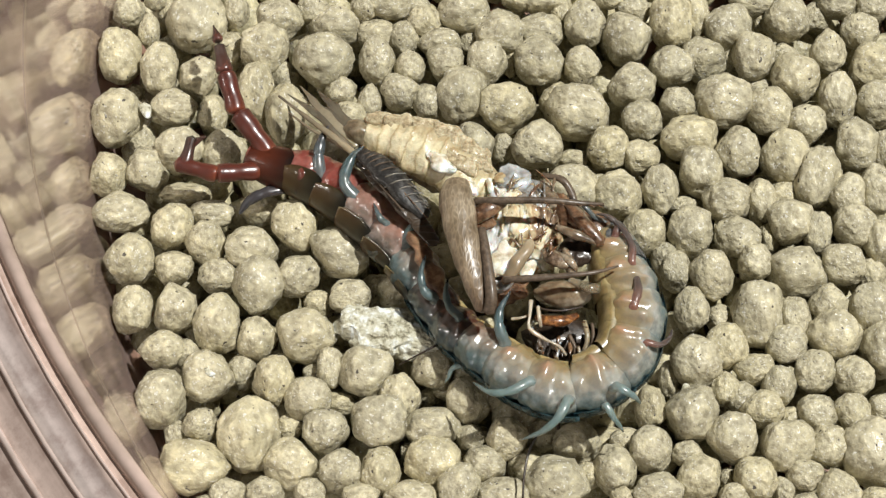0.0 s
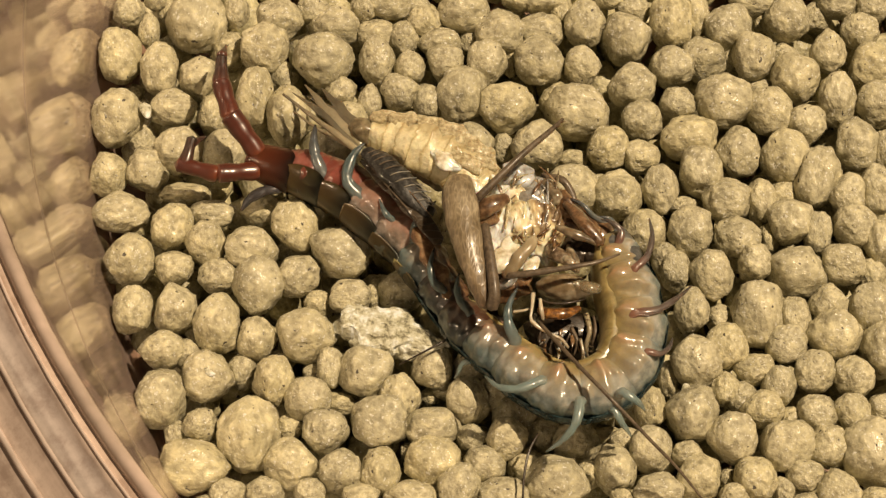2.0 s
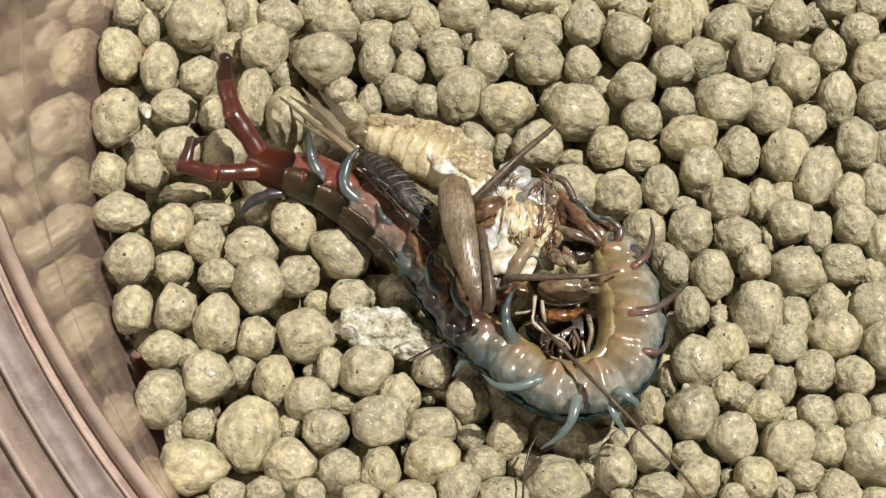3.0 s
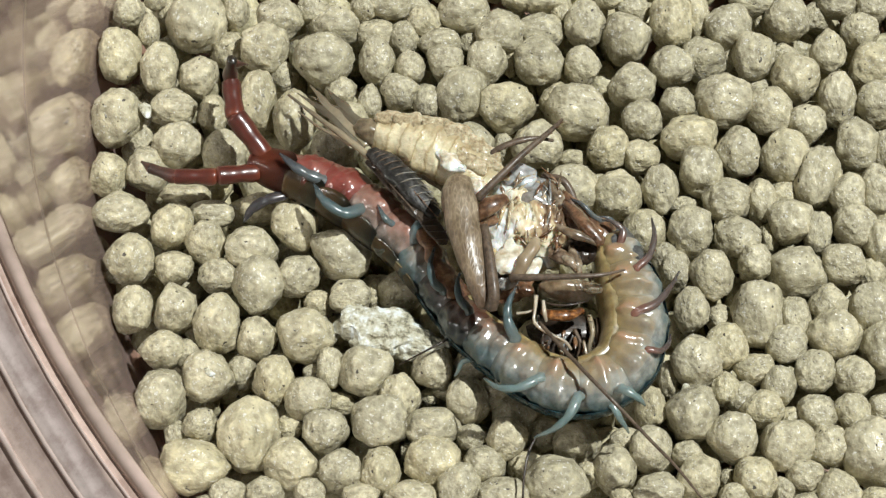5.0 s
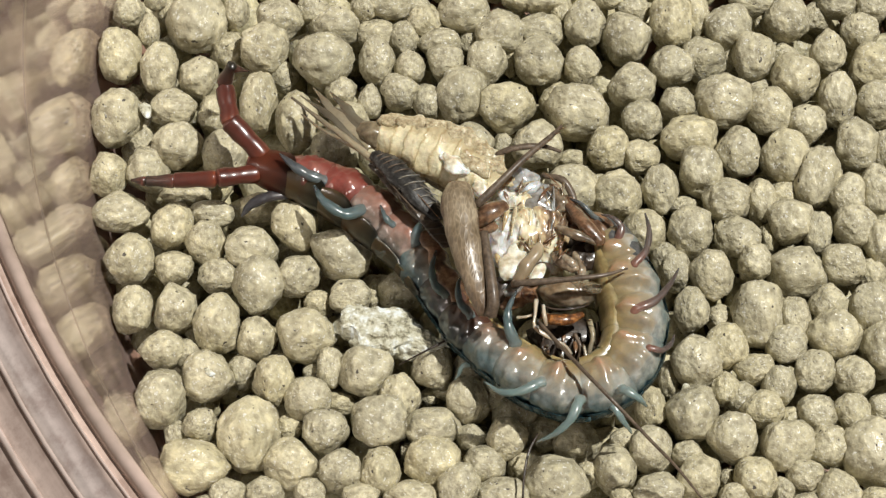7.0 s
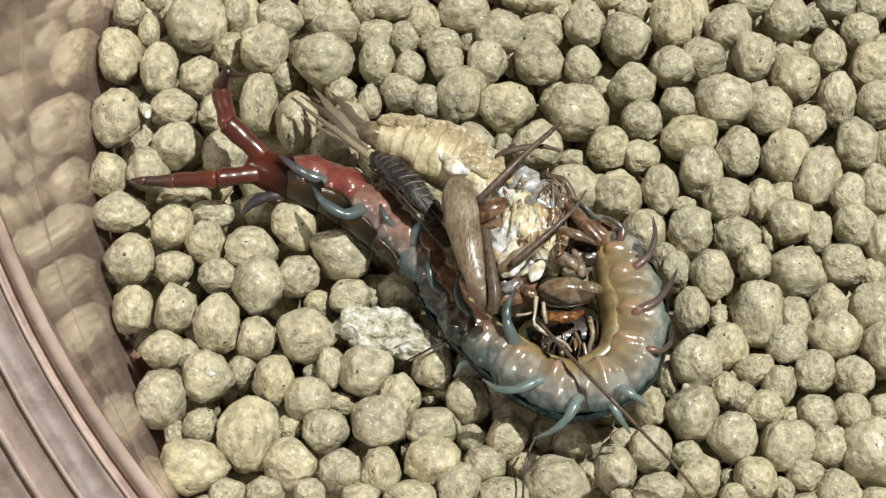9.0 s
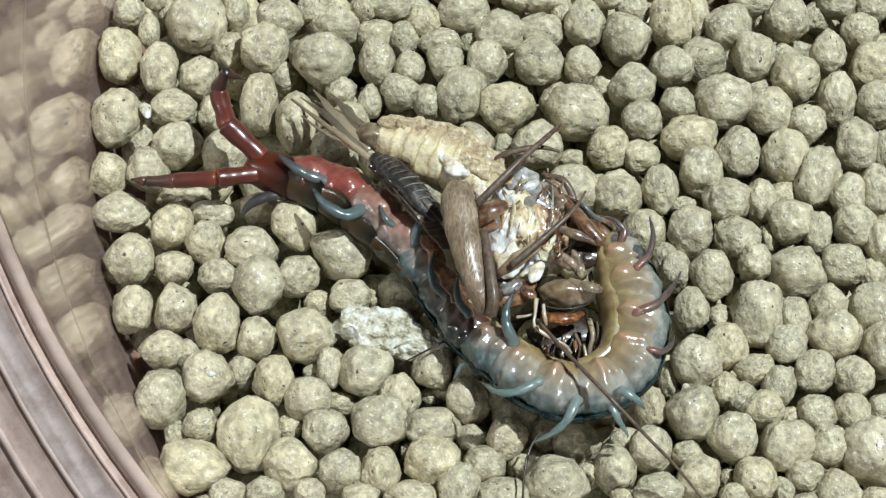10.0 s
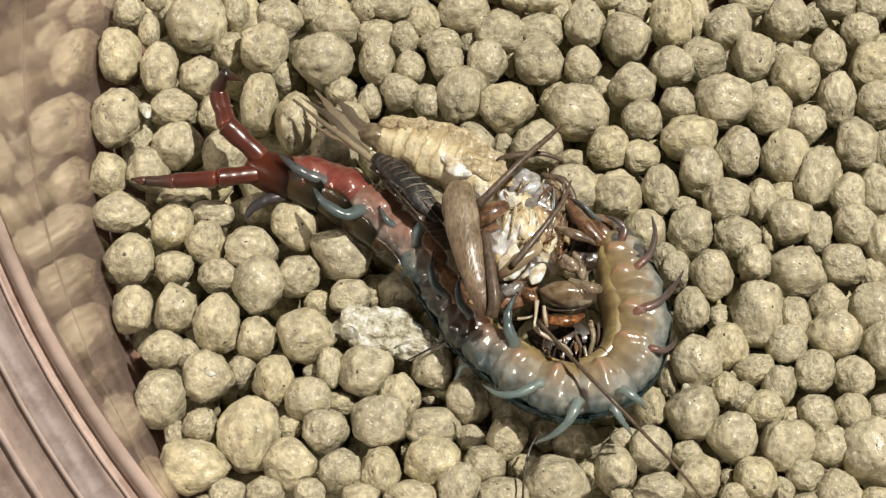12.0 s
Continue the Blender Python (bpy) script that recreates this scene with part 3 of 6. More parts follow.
def build_tub():
    tub = holder("plastic_tub", (TUB[0], TUB[1], -12), "clear round plastic tub filled with clay pellets", "tub")
    wall = [(79.6, -11.0), (80.5, -2.0), (81.0, 2.0), (82.2, 12.0), (83.6, 22.0), (84.8, 30.0), (85.6, 37.0)]
    foot = (TUB[0], TUB[1], -12)
    part("wall", lathe(wall), PLASTIC, tub, "clear glossy wall that mirrors the pellets", foot)
    part("outer_wall", lathe([(r + 1.3, z) for r, z in wall]), CLEAR, tub, "", foot)
    part("bottom", lathe([(0.01, -11.5), (40, -11.5), (79, -11.5), (80.6, -11.2), (80.8, -10.6)]), CLEAR, tub, "", foot)
    part("mould_line", rib(83.35, 19.5, 0.14, 0.75), MOULD, tub, "pale mould line round the wall", foot)
    part("rim", rib(86.2, 37.6, 0.55, 0.8), RIB_PLASTIC, tub, "rounded clear rim of the tub", foot)
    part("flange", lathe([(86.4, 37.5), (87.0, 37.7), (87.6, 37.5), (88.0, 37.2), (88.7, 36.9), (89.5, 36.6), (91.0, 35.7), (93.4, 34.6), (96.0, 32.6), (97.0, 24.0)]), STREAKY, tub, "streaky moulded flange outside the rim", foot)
    for r, z, w in ((87.35, 37.65, 0.10), (89.7, 36.5, 0.16), (91.8, 35.4, 0.22)):
        part("rib", rib(r, z, w, w), FLANGE_PLASTIC, tub, "pale moulded ridge on the rim", foot)


# ---- clay pellets ----
def pellet_mesh(seed, level=4):
    """A hand-rolled clay pellet of radius 1: rounded, with flats, dents, crumbs and a pit or two."""
    rng = random.Random(seed)
    bm = bmesh.new()
    bmesh.ops.create_icosphere(bm, subdivisions=level, radius=1.0)

    def way():
        return Vector((rng.gauss(0, 1), rng.gauss(0, 1), rng.gauss(0, 1))).normalized()

    flats = [(way(), rng.uniform(0.80, 0.95)) for _ in range(10)]
    dents = [(way(), rng.uniform(0.10, 0.34), rng.uniform(0.02, 0.06)) for _ in range(9)]
    dents += [(way(), rng.uniform(0.05, 0.09), rng.uniform(0.08, 0.14)) for _ in range(rng.randrange(3))]
    folds = [(way(), way(), rng.uniform(0.05, 0.09), rng.uniform(0.03, 0.06)) for _ in range(rng.randrange(4))]
    off = Vector((seed * 3.1, seed * 1.3, seed * 0.7))
    for v in bm.verts:
        d = v.co.normalized()
        r = 1.05 + 0.15 * noise.noise(d * 1.2 + off) + 0.085 * noise.noise(d * 2.6 + off)
        for w, cut in flats:
            k = d.dot(w)
            if k > 0.05 and cut / k < r:
                r = cut / k * 0.72 + r * 0.28
        for w, wide, deep in dents:
            k = (d - w).length / wide
            if k < 1:
                r -= deep * (1 - k * k) ** 2
        r += 0.062 * noise.noise(d * 4.4 + off) + 0.024 * noise.noise(d * 9.0 + off)
        for w, side, wide, deep in folds:
            k = abs(d.dot(w) + 0.10 * noise.noise(d * 2.0 + off)) / wide
            if k < 1 and d.dot(side) > 0.35:
                r -= deep * (1 - k) * min(1.0, (d.dot(side) - 0.35) * 3)
        v.co = d * r
    # half axes of exactly 1 along x, y and z
    lo = [min(v.co[k] for v in bm.verts) for k in range(3)]
    hi = [max(v.co[k] for v in bm.verts) for k in range(3)]
    for v in bm.verts:
        v.co = Vector([(2 * v.co[k] - lo[k] - hi[k]) / (hi[k] - lo[k]) for k in range(3)])
    return bm


PELLETS = []
for k in range(26):
    mesh = bpy.data.meshes.new("clay_pellet")
    shape = pellet_mesh(k + 1)
    shape.to_mesh(mesh)
    shape.free()
    for f in mesh.polygons:
        f.use_smooth = True
    mesh.materials.append(CLAY)
    PELLETS.append(mesh)
LEAN = VIEW.to_quaternion()
ROLL = random.Random(5)
MOVERS = {}


def lay_pellets(rows):
    """Pellets lie at x, y, z with half axes a, b (mm), turned by an angle."""
    for x, y, z, a, b, turn in rows:
        ob = new("clay_pellet", ROLL.choice(PELLETS))
        quarter = ROLL.randrange(4)
        turned = LEAN @ Euler((0, 0, radians(turn + 90 * quarter))).to_quaternion()
        sx, sy = (a, b) if quarter % 2 == 0 else (b, a)
        ob.rotation_mode = "QUATERNION"
        ob.rotation_quaternion = turned
        ob.location = Vector((x, y, z)) * MM
        ob.scale = Vector((sx * ROLL.choice((1, -1)), sy, (a + b) / 2)) * MM
        shape = "large rounded" if max(a, b) > 2.55 else "small rounded" if max(a, b) < 1.5 else "rounded"
        tagged(ob, shape + " beige fired clay pellet in the tub", "clay pellet", "clay pellets in the tub")
        MOVERS[(x, y)] = ob


def build_pellet_bed():
    """The pellets underneath, and those round about out to the tub's wall, too many to count."""
    rng = random.Random(11)
    shapes = []
    for k in range(8):
        s = pellet_mesh(k + 60, 2)
        s.verts.ensure_lookup_table()
        shapes.append(([v.co.copy() for v in s.verts], [[v.index for v in f.verts] for f in s.faces]))
        s.free()
    verts, faces = [], []

    def add(x, y, z, r):
        co, fs = rng.choice(shapes)
        q = Euler((rng.uniform(0, 6), rng.uniform(0, 6), rng.uniform(0, 6))).to_matrix()
        n = len(verts)
        s = (r * rng.uniform(0.85, 1.15), r * rng.uniform(0.85, 1.15), r * rng.uniform(0.85, 1.1))
        for c in co:
            d = q @ Vector((c.x * s[0], c.y * s[1], c.z * s[2]))
            verts.append(((x + d.x) * MM, (y + d.y) * MM, (z + d.z) * MM))
        faces.extend([[i + n for i in f] for f in fs])

    for layer, z0 in ((0, 0.0), (1, -5.0), (2, -8.2)):
        j = 0
        y = -66.0
        while y < 104:
            x = -34.0 + (2.1 if j % 2 else 0)
            while x < 134:
                px, py = x + rng.uniform(-0.7, 0.7), y + rng.uniform(-0.7, 0.7)
                inside = math.hypot(px - TUB[0], py - TUB[1]) < 78.4
                seen = -44 < px < 44 and -27.0 < py < 29.5
                far = math.hypot(px, py) > 62
                if inside and not (layer == 0 and seen) and not (layer and far) and not (layer == 2 and not seen):
                    add(px, py, z0 + rng.uniform(-0.4, 0.3), rng.uniform(1.75, 2.35))
                x += 4.25
            y += 3.75
            j += 1
    me = bpy.data.meshes.new("pellet_bed")
    me.from_pydata(verts, [], faces)
    for f in me.polygons:
        f.use_smooth = True
    me.materials.append(CLAY_UNDER)
    tagged(new("pellet_bed", me), "bed of beige clay pellets heaped in the tub", "clay pellets", kind="stuff")


def build_crust():
    """The broken, chalky lump that lies beside the centipede."""
    top = (-4.68, -8.76, 0.60)
    bm = blob(top, (4.7, 2.3, 1.9), -16, 0.36, 0.42, level=5, seed=4.0)
    for v in bm.verts:
        d = v.co - Vector(top)
        v.co.y = top[1] + d.y * (1.0 - 0.07 * max(d.x, 0)) - 0.02 * max(d.x, 0) ** 2
        v.co.z = min(v.co.z, top[2] + 1.75 + 0.10 * d.x)
        v.co += Vector((noise.noise(v.co * 1.6), noise.noise(v.co * 1.6 + Vector((9, 0, 0))), noise.noise(v.co * 2.2))) * 0.3
        v.co += Vector((noise.noise(v.co * 4.6), noise.noise(v.co * 4.6 + Vector((0, 9, 0))), noise.noise(v.co * 5.2))) * 0.08
    tagged(part("clay_fragment", bm, CHALK, None, "", top, smooth=False), "broken clay lump with a white crumbly crust", "clay lump")


def build_crumbs():
    """Small white chips of clay that lie loose between the pellets."""
    for at, size, turn in (((-27.06, 13.64, 1.20), (0.5, 0.9, 0.35), 20), ((20.70, -13.79, 0.40), (0.4, 0.55, 0.3), -30), ((-19.73, -12.73, 2.00), (0.7, 0.5, 0.25), 15)):
        bm = blob(at, size, turn, 0.5, 1.2, level=3, seed=at[0])
        tagged(part("clay_crumb", bm, CHALK, None, "", at, smooth=False), "small white crumbly clay chip among the pellets", "clay chip", "white clay chips")


# ---- centipede ----
# centre line from the tail to the head, with the half width of the body
BODY = [
    (-16.78, 7.22, 2.80, 1.51), (-14.74, 6.40, 2.80, 1.80), (-11.92, 5.48, 2.70, 2.15), (-8.27, 3.70, 2.60, 2.45), (-5.05, 1.08, 2.60, 2.45), (-2.47, -1.65, 2.50, 2.25), (-0.34, -5.03, 2.60, 2.00), (2.12, -9.01, 3.20, 2.02),
    (5.17, -12.18, 4.20, 2.24), (8.36, -14.84, 4.80, 2.41), (11.89, -15.60, 4.90, 2.46), (15.07, -13.75, 4.90, 2.56), (16.32, -10.15, 4.80, 2.69), (15.80, -5.66, 4.60, 2.62), (14.65, -1.35, 4.20, 1.86),
]
LINE = smooth_line(BODY, 421)
RUN = np.concatenate([[0], np.cumsum([np.linalg.norm((b - a)[:3]) for a, b in zip(LINE, LINE[1:])])])
RUN = RUN / RUN[-1]
COUNT = 16


def body_at(s):
    """Place, half width, tangent and inner side of the body at the share s of its length."""
    i = int(np.clip(np.searchsorted(RUN, s), 3, len(LINE) - 4))
    k = (s - RUN[i - 1]) / (RUN[i] - RUN[i - 1])
    q = LINE[i - 1] + (LINE[i] - LINE[i - 1]) * k
    t = Vector((LINE[i + 2] - LINE[i - 3])[:3]).normalized()
    inner = Vector((0, 0, 1)).cross(t).normalized()
    return Vector(q[:3]), q[3], t, inner


def shell(s0, s1, a0, a1, grow, along=10, around=14, bulge=0.1, tall=0.95, fold=0.0, flare=0.0, lobes=()):
    """A curved plate or tube of the body between two shares of its length and two angles round it.
    0 degrees is the outer side (the back), 90 the top, 180 the inner side (the belly)."""
    bm = bmesh.new()
    pigment = bm.verts.layers.float_color.new("pigment")
    whole = a1 - a0 >= 359
    rows = []
    for i in range(along + 1):
        u = i / along
        c, w, t, inner = body_at(s0 + (s1 - s0) * u)
        up = t.cross(-inner).normalized()
        if up.z < 0:
            up = -up
        ring = []
        for k in range(around if whole else around + 1):
            top = a1 if whole or a0 > 90 else a1 - (0.20 if a1 > 85 else 0.08) * (a1 - a0) * abs(2 * u - 1) ** 3
            a = radians(a0 + (top - a0) * k / around)
            g = grow * (1 - bulge + bulge * 1.25 * math.sin(math.pi * min(max(u * 0.92 + 0.04, 0), 1)) ** 0.6) + flare * u
            flatter = min(max((s0 - 0.5) / 0.15, 0.0), 1.0)
            across = -abs(math.cos(a)) ** (1 - 0.42 * flatter) if math.cos(a) < 0 else math.cos(a)
            d = -inner * across + up * math.sin(a) * tall
            if a0 > 90 and k in (0, 1, around):
                g *= 0.97 if k == 1 else 0.86
            p = c + d * w * g
            p += d * w * fold * (0.7 * noise.noise(p * 0.9) + 0.5 * noise.noise(p * 2.2) + 0.25 * math.sin(u * 16 + 4 * noise.noise(p * 0.8)))
            degrees = a0 + (a1 - a0) * k / around
            spot = 0.0
            for lu, ld, su, sd, high, tinge in lobes:
                hill = math.exp(-((u - lu) / su) ** 2 - ((degrees - ld) / sd) ** 2)
                p += d * w * high * hill
                spot = max(spot, tinge * hill)
            vert = bm.verts.new(p)
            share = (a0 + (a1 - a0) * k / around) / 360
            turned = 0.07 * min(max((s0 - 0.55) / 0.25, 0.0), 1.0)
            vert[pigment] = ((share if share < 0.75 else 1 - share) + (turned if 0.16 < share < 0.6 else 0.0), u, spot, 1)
            ring.append(vert)
        rows.append(ring)
    m = len(rows[0])
    for a, b in zip(rows, rows[1:]):
        for k in range(m if whole else m - 1):
            bm.faces.new((a[k], b[k], b[(k + 1) % m], a[(k + 1) % m]))
    if whole:
        bm.faces.new(rows[0])
        bm.faces.new(rows[-1][::-1])
    elif a0 < 90:
        bmesh.ops.solidify(bm, geom=bm.faces[:], thickness=0.08)
    bmesh.ops.recalc_face_normals(bm, faces=bm.faces[:])
    return bm


LEGS = []
# share of the body that carries it, material, its line from base to tip
LEGS.append((0.115, "grey", [(-10.40, 4.45, 4.40, 0.52), (-11.76, 4.73, 5.00, 0.48), (-13.04, 5.41, 5.40, 0.38), (-14.25, 6.49, 5.60, 0.10)]))
LEGS.append((0.175, "teal", [(-6.59, 1.89, 4.30, 0.58), (-8.40, 0.72, 5.20, 0.50), (-10.25, 1.62, 5.80, 0.38), (-11.15, 2.96, 6.20, 0.10)]))
LEGS.append((0.235, "teal", [(-4.11, -0.14, 4.54, 0.33), (-4.88, 0.25, 5.24, 0.26), (-5.48, 1.49, 5.43, 0.07)]))
LEGS.append((0.300, "teal", [(-2.43, -1.45, 4.49, 0.51), (-2.04, -0.50, 5.39, 0.37), (-1.17, 0.39, 6.09, 0.26), (-0.44, 1.00, 6.29, 0.07)]))
LEGS.append((0.400, "teal", [(0.19, -6.46, 4.90, 0.51), (-0.67, -6.12, 5.60, 0.36), (-1.01, -4.82, 6.10, 0.25), (-0.72, -3.08, 6.10, 0.07)]))
LEGS.append((0.455, "teal", [(2.29, -8.64, 5.40, 0.40), (1.47, -7.88, 6.00, 0.32), (1.24, -6.70, 6.30, 0.22), (1.43, -5.52, 6.21, 0.07)]))
LEGS.append((0.520, "teal", [(6.02, -11.64, 6.37, 0.50), (5.50, -10.52, 7.07, 0.40), (5.51, -9.14, 7.47, 0.29), (6.25, -7.40, 7.47, 0.07)]))
LEGS.append((0.585, "pale", [(8.06, -15.60, 7.14, 0.42), (6.27, -16.49, 7.34, 0.35), (4.67, -16.31, 7.04, 0.25), (3.44, -15.12, 6.44, 0.07)]))
LEGS.append((0.650, "pale", [(11.13, -17.47, 7.50, 0.42), (10.26, -19.08, 7.50, 0.35), (8.98, -19.92, 6.80, 0.25), (7.45, -20.27, 6.00, 0.07)]))
LEGS.append((0.725, "pale", [(14.75, -16.66, 7.48, 0.39), (15.64, -17.27, 7.48, 0.32), (16.22, -17.59, 7.08, 0.25), (16.63, -17.79, 6.38, 0.11)]))
LEGS.append((0.795, "rose", [(17.06, -13.04, 7.26, 0.31), (18.11, -13.06, 6.96, 0.25), (18.95, -12.15, 6.36, 0.19), (19.28, -11.13, 5.96, 0.06)]))
LEGS.append((0.850, "rose", [(16.15, -9.71, 7.55, 0.40), (17.93, -9.02, 7.45, 0.34), (19.53, -7.30, 6.95, 0.21), (20.53, -5.70, 6.35, 0.06)]))
LEGS.append((0.915, "rose", [(16.38, -5.37, 7.15, 0.34), (17.48, -4.18, 7.15, 0.28), (18.01, -2.28, 7.05, 0.22), (17.89, -0.35, 6.75, 0.06)]))
LEGS.append((0.965, "rose", [(15.12, -2.67, 6.35, 0.35), (15.42, -1.57, 6.75, 0.28), (14.57, -0.80, 6.95, 0.19), (13.73, -0.47, 6.75, 0.06)]))
LEGS.append((0.130, "dusk", [(-13.21, 4.31, 2.12, 0.38), (-15.27, 3.80, 2.52, 0.49), (-16.84, 3.00, 2.32, 0.42), (-17.63, 1.97, 1.92, 0.11)]))
LEGS.append((0.700, "pale", [(14.11, -17.47, 5.79, 0.32), (14.74, -18.46, 5.39, 0.25), (15.24, -18.90, 4.79, 0.18), (15.54, -19.20, 4.29, 0.07)]))
LEGS.append((0.480, "pale", [(2.57, -12.38, 3.65, 0.29), (1.71, -12.46, 3.25, 0.22), (1.33, -12.98, 2.65, 0.14), (1.05, -13.27, 2.25, 0.07)]))
CENTIPEDE = []
BODY_PARTS = []
LEG_PARTS = []
TERMINAL = []


def flank_lobes(i):
    """Soft swellings on one segment's flank: milky lobes, and the peach base of the leg (along, round, their spreads, height, peach tinge)."""
    rng = random.Random(40 + i)
    k = 0.45 if i < 6 else 1.0
    legs = [s * COUNT - i for s, _, _ in LEGS[:14] if i <= s * COUNT < i + 1]
    out = [(min(max(legs[0], 0.3), 0.7) if legs else 0.5, 100, 0.13, 13, 0.20 * k, 0.8)]
    for u, deg in ((0.22, 70), (0.52, 58), (0.80, 78), (0.35, 86)):
        out.append((u + rng.uniform(-0.07, 0.07), deg + rng.uniform(-9, 9), rng.uniform(0.08, 0.12), rng.uniform(12, 20), rng.uniform(0.12, 0.20) * k, 0.0))
    return out


def jointed(line, n=30):
    """A leg's line with knuckles: swollen before each joint, pinched at it, and a hooked claw at the tip."""
    x, y, z, r = line[0]
    ax, ay = x - line[1][0], y - line[1][1]
    line = [(x + ax * 0.25, y + ay * 0.25, z - 0.9, r * 1.2), (x, y, z, r * 1.05), *line[1:]]
    out = []
    for k, q in enumerate(smooth_line(line, n)):
        u = k / (n - 1)
        pinch = min(abs(u - j) for j in (0.30, 0.55, 0.78))
        out.append((q[0], q[1], q[2], max(q[3], 0.03) * (1.12 - 0.16 * math.exp(-(pinch / 0.035) ** 2))))
    return out


def build_centipede():
    base = Vector((0.79, -6.63, 0.00))
    bug = holder("centipede", base, "glossy centipede, red tail and blue-grey body, coiled round its prey", "centipede")
    CENTIPEDE.append(bug)
    tint = {"teal": (TEAL, "translucent teal walking leg"), "pale": (PALE_LEG, "pale blue-green walking leg"),
            "rose": (ROSE_LEG, "dusky rose walking leg"), "grey": (GREY_LEG, "blue-grey walking leg"), "dusk": (DUSK_LEG, "dusky dark walking leg")}
    for i in range(COUNT):
        s0, s1 = i / COUNT, (i + 1) / COUNT
        c, w, t, inner = body_at((s0 + s1) / 2)
        flank_mat = RED_PINK if i < 3 else PINK if i < 5 else PINK_GREY if i < 6 else SHADED_BROWN if i < 8 else PINK_GREY if i < 9 else PALE
        word = "red" if i < 3 else "peach pink" if i < 5 else "shaded brown" if 5 < i < 8 else "pale translucent grey"
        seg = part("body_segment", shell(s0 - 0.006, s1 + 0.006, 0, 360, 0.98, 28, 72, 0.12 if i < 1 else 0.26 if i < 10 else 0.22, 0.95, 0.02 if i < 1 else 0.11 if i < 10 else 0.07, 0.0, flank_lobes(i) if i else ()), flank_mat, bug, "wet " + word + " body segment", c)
        back = RED if i < 1 else OLIVE if i < 6 else BLUE if i < 15 else BLUE_GREY
        spread = (-70, 150) if i < 1 else (-70, (0, 80, 68, 56, 42, 32)[i]) if i < 6 else (-70, 16) if i < 15 else (-70, 95)
        part("back_plate", shell(s0 - 0.002, s1 + 0.009, *spread, 1.07 if 0 < i < 4 else 1.03, 14, 24, 0.07, 0.97, 0.02, 0.012), back, seg,
             "dark glossy back plate", c)
        if i > 5:
            part("belly_plate", shell(s0 - 0.002, s1 + 0.002, 126 if i < 7 else 138 if i < 11 else 114, 215, 1.03 if i < 11 else 1.10, 12, 16, 0.004, 0.955, 0.0, 0.003), AMBER_BELLY if i > 6 else BROWN, seg,
                 "amber belly plate" if i > 6 else "brown belly plate", c)
        BODY_PARTS.append((seg, (s0 + s1) / 2))
    for s, kind, line in LEGS:
        m, word = tint[kind]
        leg = part("leg", sweep(jointed(line), 46, 12, 0.75), m, bug, word, line[0][:3])
        LEG_PARTS.append((leg, s, line))
    head_at = Vector((13.44, -1.12, 4.9))
    head = part("head", blob(head_at, (2.0, 1.7, 1.2), 120, 0.10, 0.5), BROWN, bug, "red-brown flattened head with jaws in the prey", head_at)
    for k, (px, py) in enumerate(((-1.5, -0.9), (-0.6, -1.7))):
        a = head_at + Vector((px * 0.7, py * 0.7, 0.5))
        b = head_at + Vector((px * 1.9, py * 1.6, -0.1))
        part("jaw", sweep([(*a, 0.6), (*((a + b) / 2 + Vector((0, -0.3, 0.4))), 0.5), (*b, 0.12)], 10, 8), DARK, head, "dark curved jaw", a)
    for line in ([(14.43, -0.39, 5.00, 0.29), (12.98, -0.28, 6.40, 0.24), (11.91, 0.61, 7.00, 0.19), (10.89, 1.39, 6.60, 0.10)], [(15.05, -0.29, 4.60, 0.24), (14.42, 0.05, 5.40, 0.19), (13.53, 0.17, 5.60, 0.10)]):
        part("antenna", sweep(line, 14, 8), GREY_LEG, bug, "short dark antenna", line[0][:3])
    BODY_PARTS.append((head, 0.97))
    # the two trailing legs, four joints each, drawn along +x from their hinge
    for name, lengths, radii in (("upper", (4.3, 3.6, 2.6, 1.9), (0.96, 0.92, 0.80, 0.50, 0.10)), ("lower", (3.6, 3.6, 2.6, 1.6), (0.88, 0.82, 0.66, 0.46, 0.14))):
        chain = []
        for k, n in enumerate(lengths):
            a, b = radii[k], radii[k + 1]
            bm = sweep([(0, 0, 0, a * 0.92), (n * 0.12, 0, 0, a * 0.98), (n * 0.5, 0, 0, (a + b) / 2 * 1.0), (n * 0.88, 0, 0, b * 1.06), (n * 0.97, 0, 0, b * 1.04), (n, 0, 0, b * 0.92)], 26, 16, 0.86, 0.14)
            for v in bm.verts:
                v.co += base
            label = "glossy red joint of the trailing leg" if k < 2 else "dark red tapering tip joint of the trailing leg"
            ob = part("trailing_leg_joint", bm, TRAIL if k < 2 else TRAIL_TIP, bug, label, base)
            chain.append(ob)
        TERMINAL.append((chain, lengths))


# ---- cricket ----
CRICKET = []
PREY = {}


